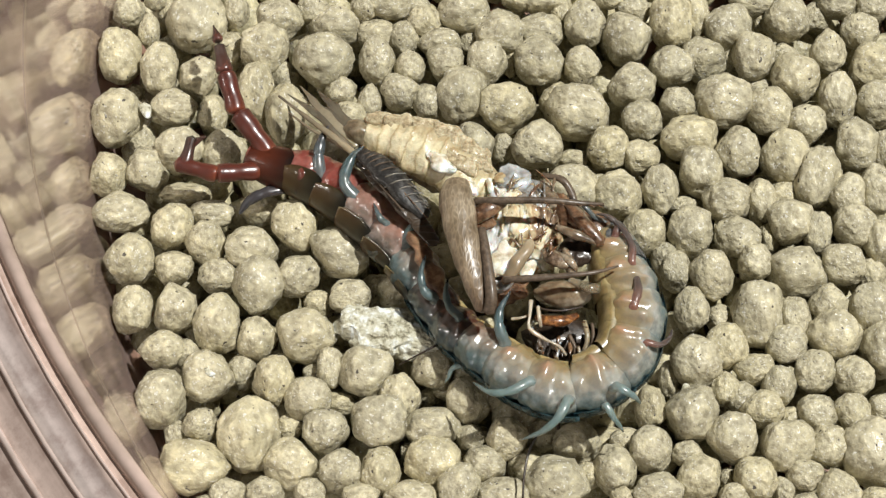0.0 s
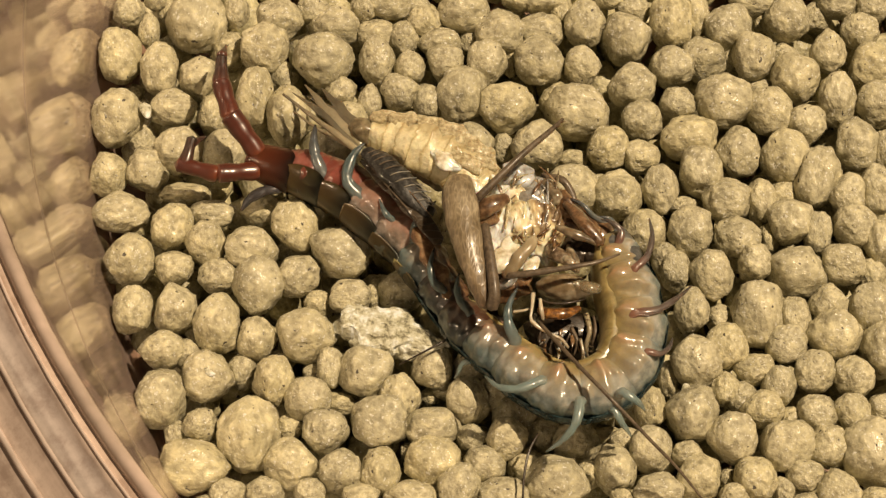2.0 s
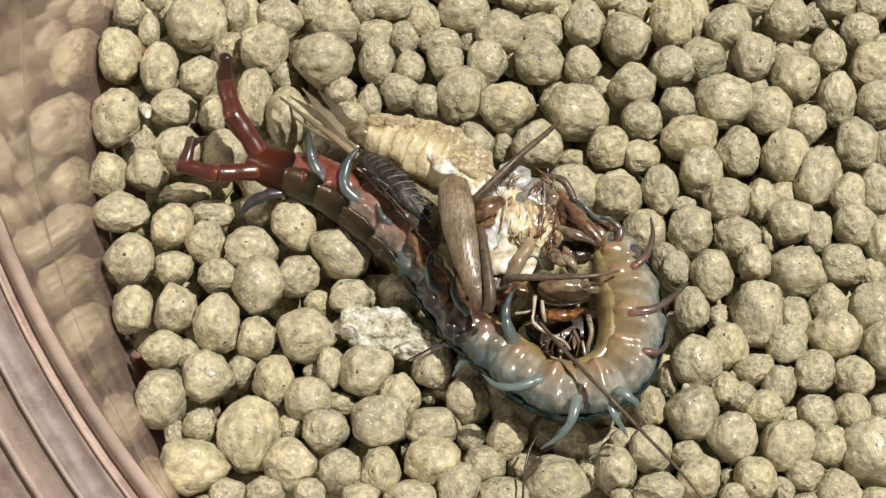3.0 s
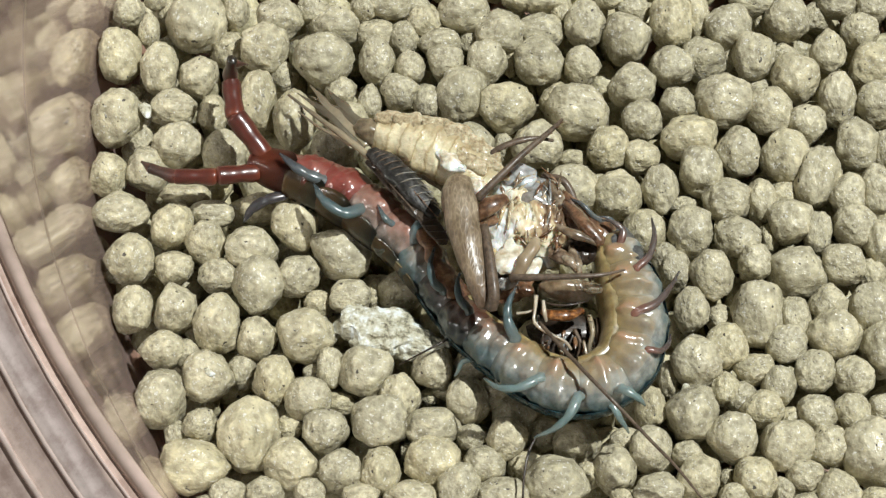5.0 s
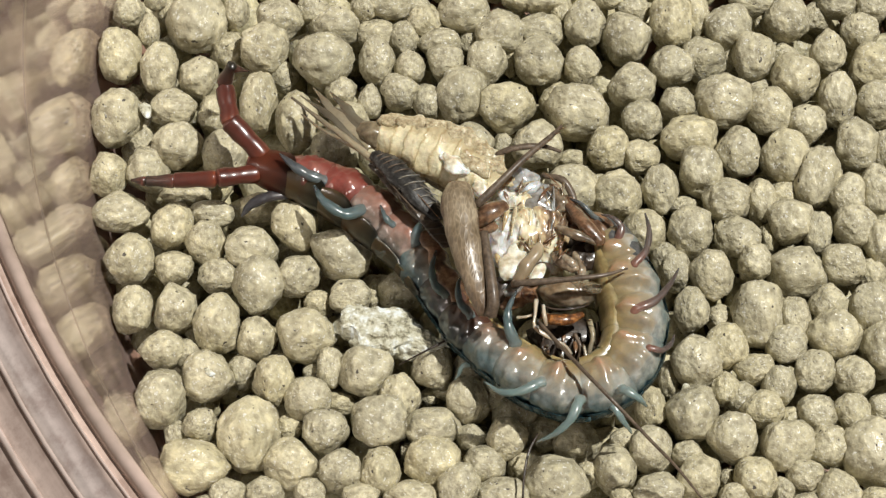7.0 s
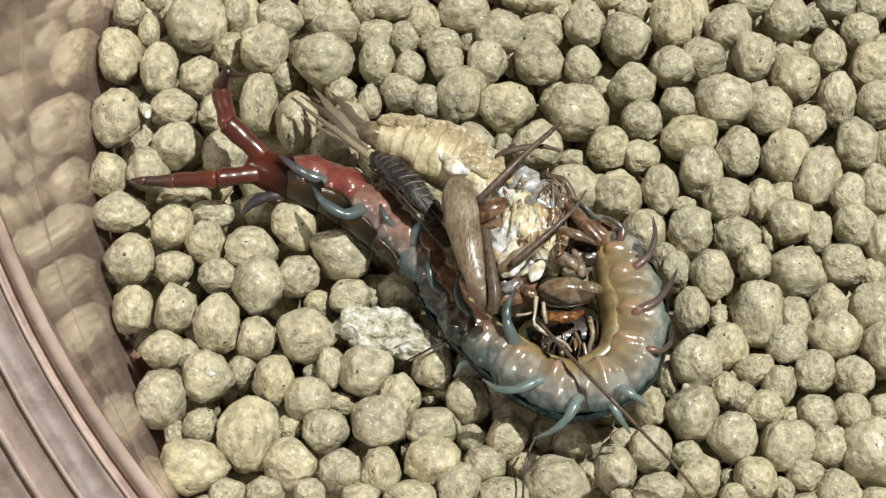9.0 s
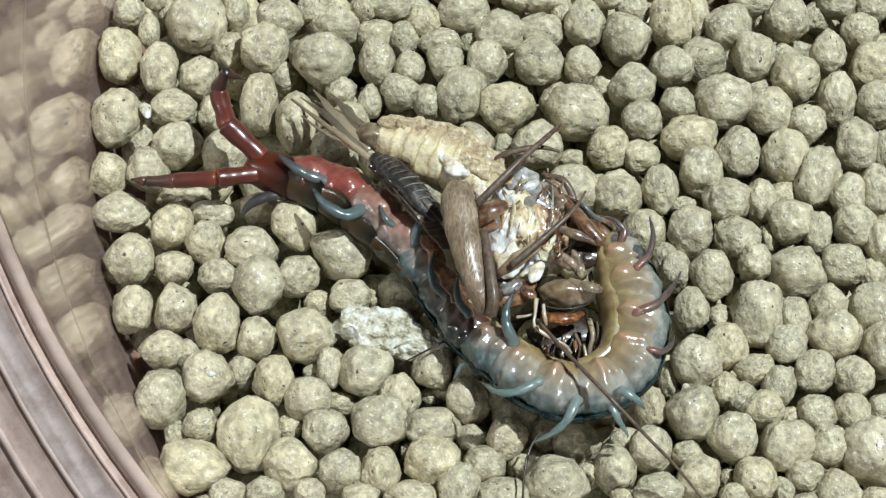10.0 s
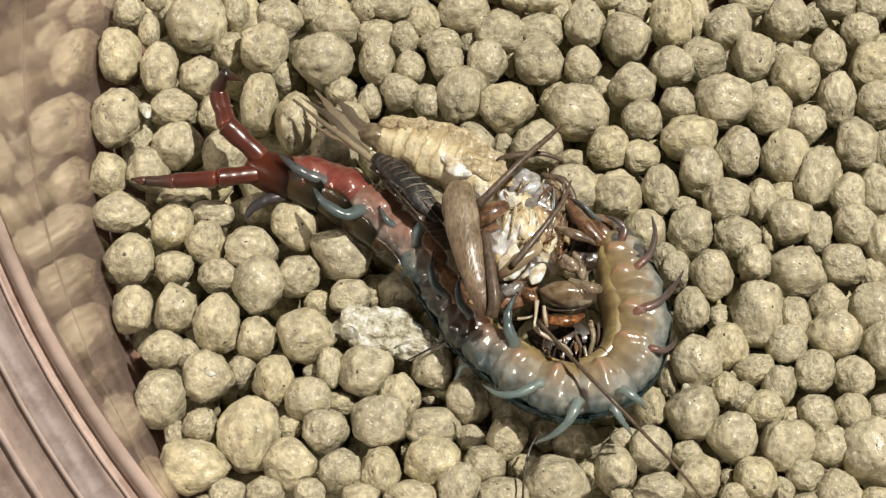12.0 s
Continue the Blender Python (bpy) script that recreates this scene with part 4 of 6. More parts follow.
def build_cricket():
    base = Vector((3.82, 2.34, 0.00))
    bug = holder("cricket", base, "half-eaten tan cricket with a cream belly, lying on clay pellets", "cricket")
    CRICKET.append(bug)
    # abdomen: a soft cream barrel with shallow rings
    line = [(-6.33, 9.66, 4.20, 1.00), (-4.45, 8.83, 4.70, 2.00), (-1.69, 7.66, 5.00, 2.69), (1.04, 6.10, 5.10, 2.87), (3.36, 4.61, 4.90, 2.47), (5.33, 3.42, 4.60, 1.68)]
    bm = sweep(line, 60, 36, 0.9)
    for i, v in enumerate(bm.verts):
        u = min(i // 36, 59) / 59
        v.co.z -= 0.16 * max(0.0, math.cos(2 * math.pi * u * 11)) ** 4
        v.co += Vector((noise.noise(v.co * 0.7), noise.noise(v.co * 0.7 + Vector((5, 0, 0))), noise.noise(v.co * 0.7 + Vector((0, 7, 0))))) * 0.4
        v.co += Vector((noise.noise(v.co * 2.0), noise.noise(v.co * 2.0 + Vector((5, 0, 0))), noise.noise(v.co * 2.0 + Vector((0, 7, 0))))) * 0.16
    abdomen = part("abdomen", bm, BELLY, bug, "plump cream and tan ringed abdomen", line[2][:3])
    PREY["abdomen"] = abdomen
    patch = Vector((-5.99, 8.94, 5.00))
    part("tail_plate", blob(patch, (1.7, 1.15, 1.15), -30, 0.25, 0.7, level=4), BROWN_CAP, abdomen, "smoky brown plate at the end of the abdomen", patch)
    for at, axes, turn in (((-3.88, 9.49, 6.00), (1.7, 0.75, 0.8), -14), ((-2.18, 8.96, 6.40), (1.9, 1.0, 0.9), -8), ((-0.40, 8.37, 6.60), (1.7, 1.1, 0.9), -16), ((1.38, 7.50, 6.70), (1.6, 1.2, 0.9), -24),
                           ((2.96, 6.59, 6.40), (1.5, 1.2, 0.9), -34), ((4.13, 5.23, 6.20), (1.3, 1.3, 1.0), -50), ((2.35, 4.92, 7.10), (1.8, 0.9, 0.7), -34)):
        part("belly_flap", blob(at, axes, turn, 0.42, 0.9, level=4, seed=at[0]), TAN_BELLY, abdomen, "tan mottled fold of skin", at)
    for at, axes, turn in (((0.78, 4.69, 7.50), (1.5, 0.75, 0.42), -42), ((1.51, 4.07, 7.40), (0.7, 0.4, 0.4), -20), ((3.21, 2.51, 6.80), (0.9, 0.8, 0.6), -30)):
        part("fat_patch", blob(at, axes, turn, 0.5, 1.1, level=4, seed=at[1]), WHITE_FAT, abdomen, "wet white patch of fat", at)
    # folded wings along the flank
    wing_line = [(-6.33, 5.92, 5.40, 0.40), (-4.11, 3.30, 6.00, 0.80), (-1.75, 0.44, 6.10, 0.85), (0.29, -2.37, 5.80, 0.60)]
    part("wing", sweep(wing_line, 36, 28, 0.34, 0.25), WING, abdomen, "dark smoky folded wing with pale veins", wing_line[0][:3])
    edge = [(-6.03, 6.49, 6.00, 0.70), (-4.42, 4.82, 6.50, 1.15), (-2.53, 2.51, 6.60, 1.15), (-0.44, 0.11, 6.30, 0.65)]
    strip = part("wing_edge", sweep(edge, 34, 20, 0.42, 0.25), SOOT, abdomen, "sooty black edge of the wing", edge[0][:3])
    run = smooth_line(edge, 24)
    for k in range(2, 22, 2):
        q, d = Vector(run[k][:3]), Vector((run[k + 1] - run[k - 1])[:3]).normalized()
        across = Vector((-d.y, d.x, 0)) + d * 0.35
        r = run[k][3]
        a, b, c = q - across * r * 1.05 + Vector((0, 0, r * 0.05)), q + Vector((0, 0, r * 0.50)), q + across * r * 1.05 + Vector((0, 0, r * 0.05))
        part("cross_vein", sweep([(*a, 0.05), (*b, 0.07), (*c, 0.03)], 8, 6), SHIN if k < 12 else VEIN, strip, "thin cross vein", tuple(q))
    rng = random.Random(14)
    veins = [
        ([(-5.50, 5.28, 6.60, 0.06), (-3.51, 3.40, 7.00, 0.08), (-2.38, 1.61, 6.90, 0.03)], VEIN),
        ([(-5.90, 5.11, 6.20, 0.05), (-3.84, 2.11, 6.70, 0.07), (-1.40, -0.83, 6.60, 0.03)], SHIN),
        ([(-4.41, 4.37, 6.70, 0.05), (-2.33, 1.94, 7.00, 0.06), (-0.29, -0.55, 6.80, 0.03)], BROWN),
    ]
    for line, m in veins:
        part("wing_vein", sweep(line, 16, 6, 0.8, 0.3), m, abdomen, "thin lengthwise wing vein", line[0][:3])
    for k in range(9):
        a = Vector((-2.04, 2.84, 7.00)).lerp(Vector((-0.58, 0.66, 6.90)), k / 8)
        c = a + Vector((1.1 - 0.05 * k, -0.9 + 0.5 * (k % 2) + 0.25 * rng.random(), -0.3))
        part("net_vein", sweep([(*a, 0.03), (*((a + c) / 2 + Vector((0.15, 0, 0.12))), 0.04), (*c, 0.02)], 8, 6), VEIN, abdomen, "", tuple(a))
    under = [(-1.65, -0.84, 5.30, 0.45), (-0.77, -2.92, 5.60, 0.75), (0.19, -5.05, 5.50, 0.80), (1.05, -7.16, 4.90, 0.50)]
    part("torn_skin", sweep(under, 30, 16, 0.4, 0.6), RUST, abdomen, "rusty brown torn skin under the wing", under[0][:3])
    # tail spikes, and the frayed tips of the hind wings between them
    for line in ([(-5.74, 5.81, 5.40, 0.36), (-8.23, 7.81, 5.90, 0.30), (-10.55, 9.66, 6.10, 0.22), (-13.53, 12.31, 6.00, 0.10)],
                 [(-6.40, 6.73, 5.20, 0.24), (-8.67, 8.24, 5.00, 0.20), (-10.73, 9.76, 4.60, 0.15), (-12.72, 11.66, 4.20, 0.08)]):
        part("tail_spike", sweep(line, 22, 10, 0.9, 0.3), SPINE, abdomen, "thin straw-coloured tail spike", line[0][:3])
    for k, (r, dx, dy) in enumerate(((0.30, -0.3, -0.4), (0.42, 0.2, 0.5), (0.34, -0.2, -0.6), (0.46, 0.5, 0.3))):
        f = k / 3
        a = Vector((-6.87, 7.55, 4.80)).lerp(Vector((-5.80, 8.71, 4.80)), f)
        b = Vector((-9.62, 10.45, 5.20)).lerp(Vector((-8.34, 11.34, 4.90)), f)
        c = Vector((-12.51, 13.41, 5.20)).lerp(Vector((-10.73, 13.49, 4.70)), f) + Vector((dx, dy, 0))
        part("wing_tip", sweep([(*a, r), (*b, r * 1.2), (*c, 0.05)], 18, 10, 0.30, 0.6), SMOKY if k != 1 else SPINE, abdomen, "frayed smoky tip of the hind wing", tuple(a))
    # big jumping leg lying across the body
    fem = [(1.44, 1.68, 9.40, 1.02), (1.38, -0.19, 9.80, 1.48), (1.88, -3.72, 9.90, 1.42), (2.72, -7.27, 9.60, 1.08), (3.55, -10.02, 8.80, 0.62)]
    femur = part("hind_thigh", sweep(fem, 34, 24, 0.68, 0.12), THIGH, bug, "broad tan hind thigh with a net of dark lines", fem[2][:3])
    PREY["femur"] = femur
    shin = [(4.00, -10.31, 9.00, 0.56), (4.23, -9.37, 9.80, 0.50), (3.92, -6.43, 10.20, 0.44), (3.49, -3.18, 10.10, 0.36)]
    part("folded_shin", sweep(shin, 16, 10), SHIN, femur, "brown shin folded against the thigh", shin[0][:3])
    # the other shin, a thin rod that sticks out
    rod = [(2.95, -0.30, 9.60, 0.38), (4.59, 1.33, 10.00, 0.34), (7.01, 3.89, 10.20, 0.29), (9.25, 6.25, 9.80, 0.24), (10.33, 7.64, 9.40, 0.15)]
    PREY["rod"] = part("hind_shin", sweep(rod, 18, 8), SHIN, bug, "thin dark brown hind shin", rod[0][:3])
    for k in range(5):
        q = smooth_line(rod, 20)[9 + k * 2]
        part("spur", sweep([(q[0], q[1], q[2], 0.09), (q[0] + 0.75, q[1] + 0.15, q[2] + 0.2, 0.02)], 5, 5), BROWN, PREY["rod"], "", tuple(q[:3]))
    knee = [(2.77, -1.60, 8.80, 0.60), (3.91, -0.95, 9.40, 0.80), (5.36, 0.03, 9.00, 0.50)]
    part("knee", sweep(knee, 16, 14, 0.8, 0.2), RUST, femur, "rusty brown glossy knee", knee[1][:3])
    lobe = Vector((3.53, -1.6, 8.4))
    part("knee_lobe", blob(lobe, (1.3, 0.75, 0.7), 12, 0.3, 0.9, level=4), RUST, femur, "amber lobe of the knee", lobe)
    # torn thorax
    centre = Vector((7.39, -0.07, 4.40))
    bm = blob(centre, (3.9, 4.5, 2.9), 20, 0.22, 0.5, level=5)
    for v in bm.verts:
        v.co += Vector((noise.noise(v.co * 1.1), noise.noise(v.co * 1.1 + Vector((5, 0, 0))), noise.noise(v.co * 1.1 + Vector((0, 7, 0))))) * 0.5
        v.co.z += 0.22 * noise.noise(Vector((v.co.x * 2.6, v.co.y * 0.9, 0)))
    thorax = part("thorax", bm, TORN, bug, "torn wet thorax of cream muscle, white fat and brown skin", centre)
    PREY["thorax"] = thorax
    lumps = []
    lumps.append(((6.88, 3.52, 6.80), (1.45, 1.25, 0.55), 0, SAC, "blue-white swollen sac"))
    lumps.append(((8.08, 1.73, 6.40), (1.9, 1.6, 0.55), 25, GREY, "grey swollen membrane"))
    lumps.append(((9.80, 2.01, 6.20), (0.8, 1.7, 0.7), 25, SILVER, "silvery torn skin"))
    lumps.append(((8.52, -0.66, 6.20), (1.6, 0.6, 0.6), 0, RUST, "rusty brown plate"))
    lumps.append(((5.78, -4.43, 6.90), (1.1, 1.9, 0.40), -24, WHITE_FAT, "white tissue"))
    lumps.append(((7.95, -5.03, 6.10), (1.15, 0.55, 0.22), 65, WHITE_FAT, "white tissue"))
    lumps.append(((10.37, -4.06, 6.20), (1.3, 0.7, 0.5), -40, TAN, "glossy tan plate"))
    lumps.append(((11.43, -4.33, 6.00), (0.5, 1.3, 0.5), 14, SILVER, "glossy silvery plate"))
    lumps.append(((12.13, -3.09, 5.40), (1.5, 1.2, 0.7), -20, DARK, "dark glossy plate"))
    lumps.append(((4.60, -6.18, 5.60), (1.4, 1.2, 0.7), 0, DARK, "dark tissue"))
    lumps.append(((11.48, 0.61, 6.00), (1.1, 1.9, 0.7), 40, RUST, "reddish brown plate"))
    lumps.append(((12.32, -0.72, 5.80), (1.6, 1.0, 0.7), -30, BROWN, "brown plate"))
    lumps.append(((6.05, -6.30, 5.00), (1.9, 1.4, 0.7), 10, BROWN, "dark brown chest plate"))
    lumps.append(((5.78, -6.33, 5.90), (0.9, 0.5, 0.5), 30, GREY, "grey torn skin"))
    lumps.append(((7.21, -6.92, 5.80), (0.8, 0.5, 0.4), -50, RUST, "rusty torn skin"))
    for at, axes, turn, m, word in lumps:
        part("tissue", blob(at, axes, turn, 0.42, 0.8, seed=at[0], level=4), m, thorax, word, at)
    for k in range(5):
        f = k / 4
        a = Vector((5.52, 1.05, 7.20)).lerp(Vector((7.94, 0.61, 7.00)), f)
        b = a + Vector((-0.25 + 0.3 * f, -1.2, 0.15))
        c = b + Vector((-0.3 + 0.2 * f, -1.3 - 0.5 * math.sin(3 * f), -0.25))
        part("muscle_strip", sweep([(*a, 0.16), (*b, 0.24), (*c, 0.08)], 12, 8, 0.6, 0.4), (CREAM, TAN_BELLY, CREAM)[k % 3], thorax, "ribbed cream muscle strip", tuple(a))
    # torn shreds of skin and fat over the open chest
    rng = random.Random(8)
    for k in range(12):
        f, g = rng.random(), rng.random()
        q = centre + Vector((-3.2 + 6.0 * f, 4.0 - 7.8 * g + 1.2 * (f - 0.5), 2.3 + rng.uniform(0, 0.5) - 1.3 * abs(f - 0.45)))
        m = rng.choice((WHITE_FAT, CREAM, CREAM, TAN_BELLY)) if f < 0.6 else rng.choice((TAN, BROWN, SILVER, GREY))
        size = rng.uniform(0.3, 0.75)
        part("shred", blob(q, (size * rng.uniform(0.9, 1.8), size * rng.uniform(0.5, 0.8), size * 0.4), rng.uniform(0, 180), 0.45, 1.2, level=3, seed=k * 1.3, lean=rng.uniform(-30, 30)),
             m, thorax, "", q)
    for k in range(46):
        f, g = rng.random(), rng.random()
        q = centre + Vector((-2.6 + 5.6 * f, 3.6 - 7.2 * g, 2.5 + rng.uniform(0.0, 0.6) - 0.9 * abs(f - 0.45)))
        a = radians(rng.gauss(75, 32))
        d = Vector((math.cos(a), math.sin(a), rng.uniform(-0.35, 0.35))) * rng.uniform(0.5, 1.2)
        m = rng.choice((CREAM, WHITE_FAT, TAN_BELLY, SILVER, TAN)) if f < 0.65 else rng.choice((SILVER, TAN, BROWN, RUST, GREY))
        w = rng.uniform(0.06, 0.18)
        part("fibre", sweep([(*(q - d), w * 0.4), (*(q + Vector((0, 0, 0.15))), w), (*(q + d), w * 0.3)], 9, 6, 0.5, 0.6), m, thorax, "", q)
    # head and mouth inside the coil
    hc = Vector((10.83, -6.51, 5.20))
    head = part("head", blob(hc, (2.45, 1.15, 1.3), -3, 0.16, 0.7, level=5), HEAD, bug, "glossy tan and amber head", hc)
    PREY["head"] = head
    mouth = [(8.48, -8.54, 5.20, 0.30), (9.32, -9.01, 5.50, 0.52), (10.45, -9.11, 5.50, 0.52), (11.93, -8.39, 5.10, 0.28)]
    part("mouth", sweep(mouth, 18, 12, 0.8, 0.25), AMBER, head, "shiny amber mouth", mouth[0][:3])
    slit = [(8.28, -7.88, 6.00, 0.05), (9.31, -8.35, 6.10, 0.09), (10.82, -8.40, 6.10, 0.09), (12.38, -7.88, 5.80, 0.05)]
    part("slit", sweep(slit, 14, 6), DARK, head, "dark line above the mouth", slit[0][:3])
    # dark blob added under the mouthparts so the coil's inside looks shaded
    pit = Vector((10.43, -9.43, 2.20))
    part("dark_fill", blob(pit, (3.0, 2.2, 1.3), 0, 0.5, 0.8), DARK, head, "dark mass filling the shade among the mouthparts", pit)
    for k in range(26):
        a = Vector((pit.x + rng.uniform(-2.2, 2.6), pit.y + rng.uniform(-1.6, 1.4), 3.2 + rng.uniform(-0.4, 0.8)))
        d = Vector((rng.gauss(0.0, 0.3), rng.uniform(-2.2, -0.7), rng.uniform(-0.1, 0.8)))
        part("bristle", sweep([(*a, 0.12), (*(a + d * 0.5 + Vector((rng.uniform(-0.2, 0.2), 0, 0.2))), 0.19), (*(a + d), 0.03)], 9, 6, 0.5, 0.5), rng.choice((DARK, DARK, BROWN, SILVER, SILVER, GREY)), head, "", a)
    mouthparts = []
    mouthparts.append(([(7.99, -7.55, 6.20, 0.30), (7.86, -8.98, 6.40, 0.24), (7.79, -10.09, 6.20, 0.20), (8.97, -10.84, 5.80, 0.24), (9.54, -11.06, 5.60, 0.18), (10.40, -11.44, 5.30, 0.22), (10.87, -12.03, 5.00, 0.16)], PALP))
    mouthparts.append(([(8.59, -8.08, 6.20, 0.30), (8.62, -9.04, 6.20, 0.26), (8.81, -9.79, 5.80, 0.16)], PALP))
    mouthparts.append(([(6.37, -8.95, 5.60, 0.22), (7.11, -9.04, 6.00, 0.26), (7.79, -8.73, 5.80, 0.18)], PALP))
    mouthparts.append(([(12.47, -8.97, 5.20, 0.30), (12.71, -10.45, 5.20, 0.34), (12.41, -11.72, 4.80, 0.24), (12.60, -12.70, 4.20, 0.12)], SPINE))
    mouthparts.append(([(13.17, -8.98, 4.80, 0.24), (13.21, -10.41, 4.90, 0.26), (13.01, -11.53, 4.40, 0.16)], SHIN))
    mouthparts.append(([(11.22, -10.09, 4.90, 0.20), (11.66, -11.30, 4.80, 0.24), (11.38, -12.38, 4.20, 0.12)], SHIN))
    mouthparts.append(([(11.92, -11.29, 5.20, 0.18), (12.09, -12.45, 5.00, 0.20), (11.90, -13.30, 4.60, 0.08)], SILVER))
    for line, m in mouthparts:
        part("mouthpart", sweep([(x, y, z, r * 0.72) for x, y, z, r in line], 16, 8, 0.8, 0.5), m, head, "", line[0][:3])
    for k in range(9):
        a = ((12.27, -9.06, 5.40)[0] + 0.05 * k, (12.27, -9.06, 5.40)[1] - 0.45 * k, 5.4 - 0.1 * k)
        part("bristle", sweep([(*a, 0.07), (a[0] + 0.45, a[1] - 0.2, a[2] + 0.25, 0.02)], 5, 5), SHIN, head, "", a)
    # legs over the chest
    limbs = []
    limbs.append(("midleg", [(8.14, -2.91, 7.20, 0.40), (7.53, -4.04, 7.50, 0.62), (6.65, -5.44, 7.50, 0.62), (5.74, -6.62, 7.10, 0.40)], PALE_TAN, "stout tan middle thigh that jerks"))
    limbs.append(("midshin", [(5.73, -5.49, 8.20, 0.32), (7.65, -3.44, 8.50, 0.30), (9.55, -1.22, 8.70, 0.24), (10.65, 0.37, 8.60, 0.17), (11.40, 2.26, 8.20, 0.10)], SHIN, "thin brown shin that waves over the head"))
    limbs.append(("", [(13.23, -7.12, 6.20, 0.50), (12.43, -7.22, 6.60, 0.60), (11.59, -6.79, 6.40, 0.42), (10.69, -6.27, 6.20, 0.30)], NUB, "smoky translucent foreleg joint beside the head"))
    limbs.append(("", [(13.04, -3.12, 7.00, 0.28), (11.78, -2.80, 7.40, 0.42), (10.64, -2.31, 7.50, 0.44), (9.67, -1.65, 7.10, 0.28)], SILVER, "silvery tan foreleg held in the jaws"))
    limbs.append(("", [(13.42, -3.12, 7.00, 0.50), (12.48, -2.09, 7.30, 0.60), (11.57, -0.77, 7.10, 0.52), (10.49, 1.00, 6.50, 0.30)], RUST, "brown leg joint"))
    limbs.append(("", [(8.62, 3.86, 6.40, 0.29), (10.29, 3.18, 6.80, 0.34), (11.11, 1.89, 6.40, 0.34), (11.47, 0.44, 6.00, 0.29)], SHIN, "dark bent middle leg"))
    limbs.append(("", [(10.54, 1.84, 6.00, 0.40), (11.68, -0.05, 6.40, 0.50), (12.62, -1.33, 6.20, 0.40)], TAN, "brown leg base"))
    limbs.append(("backshin", [(3.74, 5.45, 6.40, 0.20), (5.70, 6.12, 7.00, 0.29), (8.40, 6.46, 7.00, 0.25), (10.15, 6.25, 6.40, 0.15)], SHIN, "dark shin behind the body"))
    limbs.append(("", [(9.66, -3.68, 6.20, 0.28), (10.80, -4.75, 6.60, 0.36), (11.28, -5.41, 6.30, 0.24)], SILVER, "glossy silvery joint"))
    for key, line, m, word in limbs:
        ob = part("leg", sweep(line, 26, 12, 0.8, 0.25), m, bug, word, line[0][:3])
        if key:
            PREY[key] = ob
    feeler = [(8.03, -10.64, 6.90, 0.19), (10.42, -14.50, 8.50, 0.19), (13.50, -18.26, 8.70, 0.18), (16.70, -21.14, 7.00, 0.16), (19.04, -23.04, 5.40, 0.14), (21.36, -25.44, 3.80, 0.09)]
    PREY["feeler"] = part("antenna", sweep(feeler, 30, 6), SHIN, bug, "long thin dark antenna", feeler[0][:3])
    feeler = [(7.85, -19.12, 3.40, 0.09), (7.08, -20.73, 3.40, 0.11), (6.67, -22.65, 3.20, 0.10), (6.51, -24.76, 2.80, 0.09)]
    part("antenna", sweep(feeler, 16, 6), DARK, bug, "long thin dark antenna", feeler[0][:3])
    strand = [(2.03, -8.88, 2.40, 0.10), (0.29, -10.29, 2.90, 0.11), (-1.53, -11.35, 2.90, 0.10), (-3.73, -12.34, 2.30, 0.05)]
    part("antenna", sweep(strand, 16, 6), DARK, bug, "thin dark antenna under the body", strand[0][:3])


def build_subjects():
    build_centipede()
    build_cricket()


# ---- movement ----
TIMES = (0.0, 0.5, 1.0, 1.5, 2.0, 3.0, 5.0, 6.0, 6.5, 7.0, 9.0, 10.0, 10.5, 11.0, 12.0)
SHIFT = 0.05
# sway of the body at shares of its length, in twentieths of a millimetre to the side and downhill
SWAY = []
SWAY.append((0.00, (-4, -6, -4, -6, 6, -12, 0, -6, -3, -3, -1, -3, 2, -1, 0, 0, 0, 1, -1, 3, -4, 5, -4, 7, -6, 8, -4, 8, -4, 8)))
SWAY.append((0.13, (-7, -10, -7, -16, 1, -22, 0, -14, -2, -13, -4, -5, -1, 0, 0, 0, 0, -1, 0, 0, 0, -1, 0, -1, 0, 0, 0, -1, 0, -1)))
SWAY.append((0.40, (-19, 15, -8, 6, -3, 1, -6, 3, -2, 1, -6, 4, -3, 0, 0, 0, 1, -1, 0, 6, -2, 3, -2, 6, -2, 9, -2, 6, 1, 6)))
SWAY.append((0.55, (-18, 8, -13, 7, -3, 5, -6, 5, -1, 5, -4, 3, -1, 2, 0, 0, 2, -1, -1, 10, -3, 5, -4, 8, -4, 13, -3, 10, -3, 11)))
SWAY.append((0.65, (-20, 8, -18, 3, -8, 4, -4, 0, 0, 11, -6, 8, -3, 3, 0, 0, 2, -1, -1, 8, -4, 6, -6, 9, -6, 14, -4, 11, -4, 11)))
SWAY.append((0.80, (-3, -8, -1, -10, -9, -2, -9, 0, -4, 7, -8, 6, -3, 4, 0, 0, 0, -3, -1, 1, -1, 3, 0, 4, 3, 7, 3, 3, 3, 1)))
SWAY.append((0.92, (-10, -6, -10, -4, -7, 6, -4, 4, -5, 5, -6, 2, -1, 4, 0, 0, 0, -4, -5, -3, -2, 1, -1, 3, 1, 6, 1, 3, 0, 1)))
PREY_SWAY = {}
PREY_SWAY["abdomen"] = (-21, 2, -13, 6, -5, -4, -10, 3, -13, -1, -18, 5, -4, 0, 0, 0, 2, -1, 2, 5, 2, 5, 2, 8, -1, 12, 2, 11, 5, 9)
PREY_SWAY["femur"] = (-5, 5, 0, 7, 8, -5, -2, 1, 0, -1, -7, 3, -1, 0, 0, 0, 1, -2, -2, 11, 0, 5, -2, 10, -2, 13, -1, 10, 0, 11)
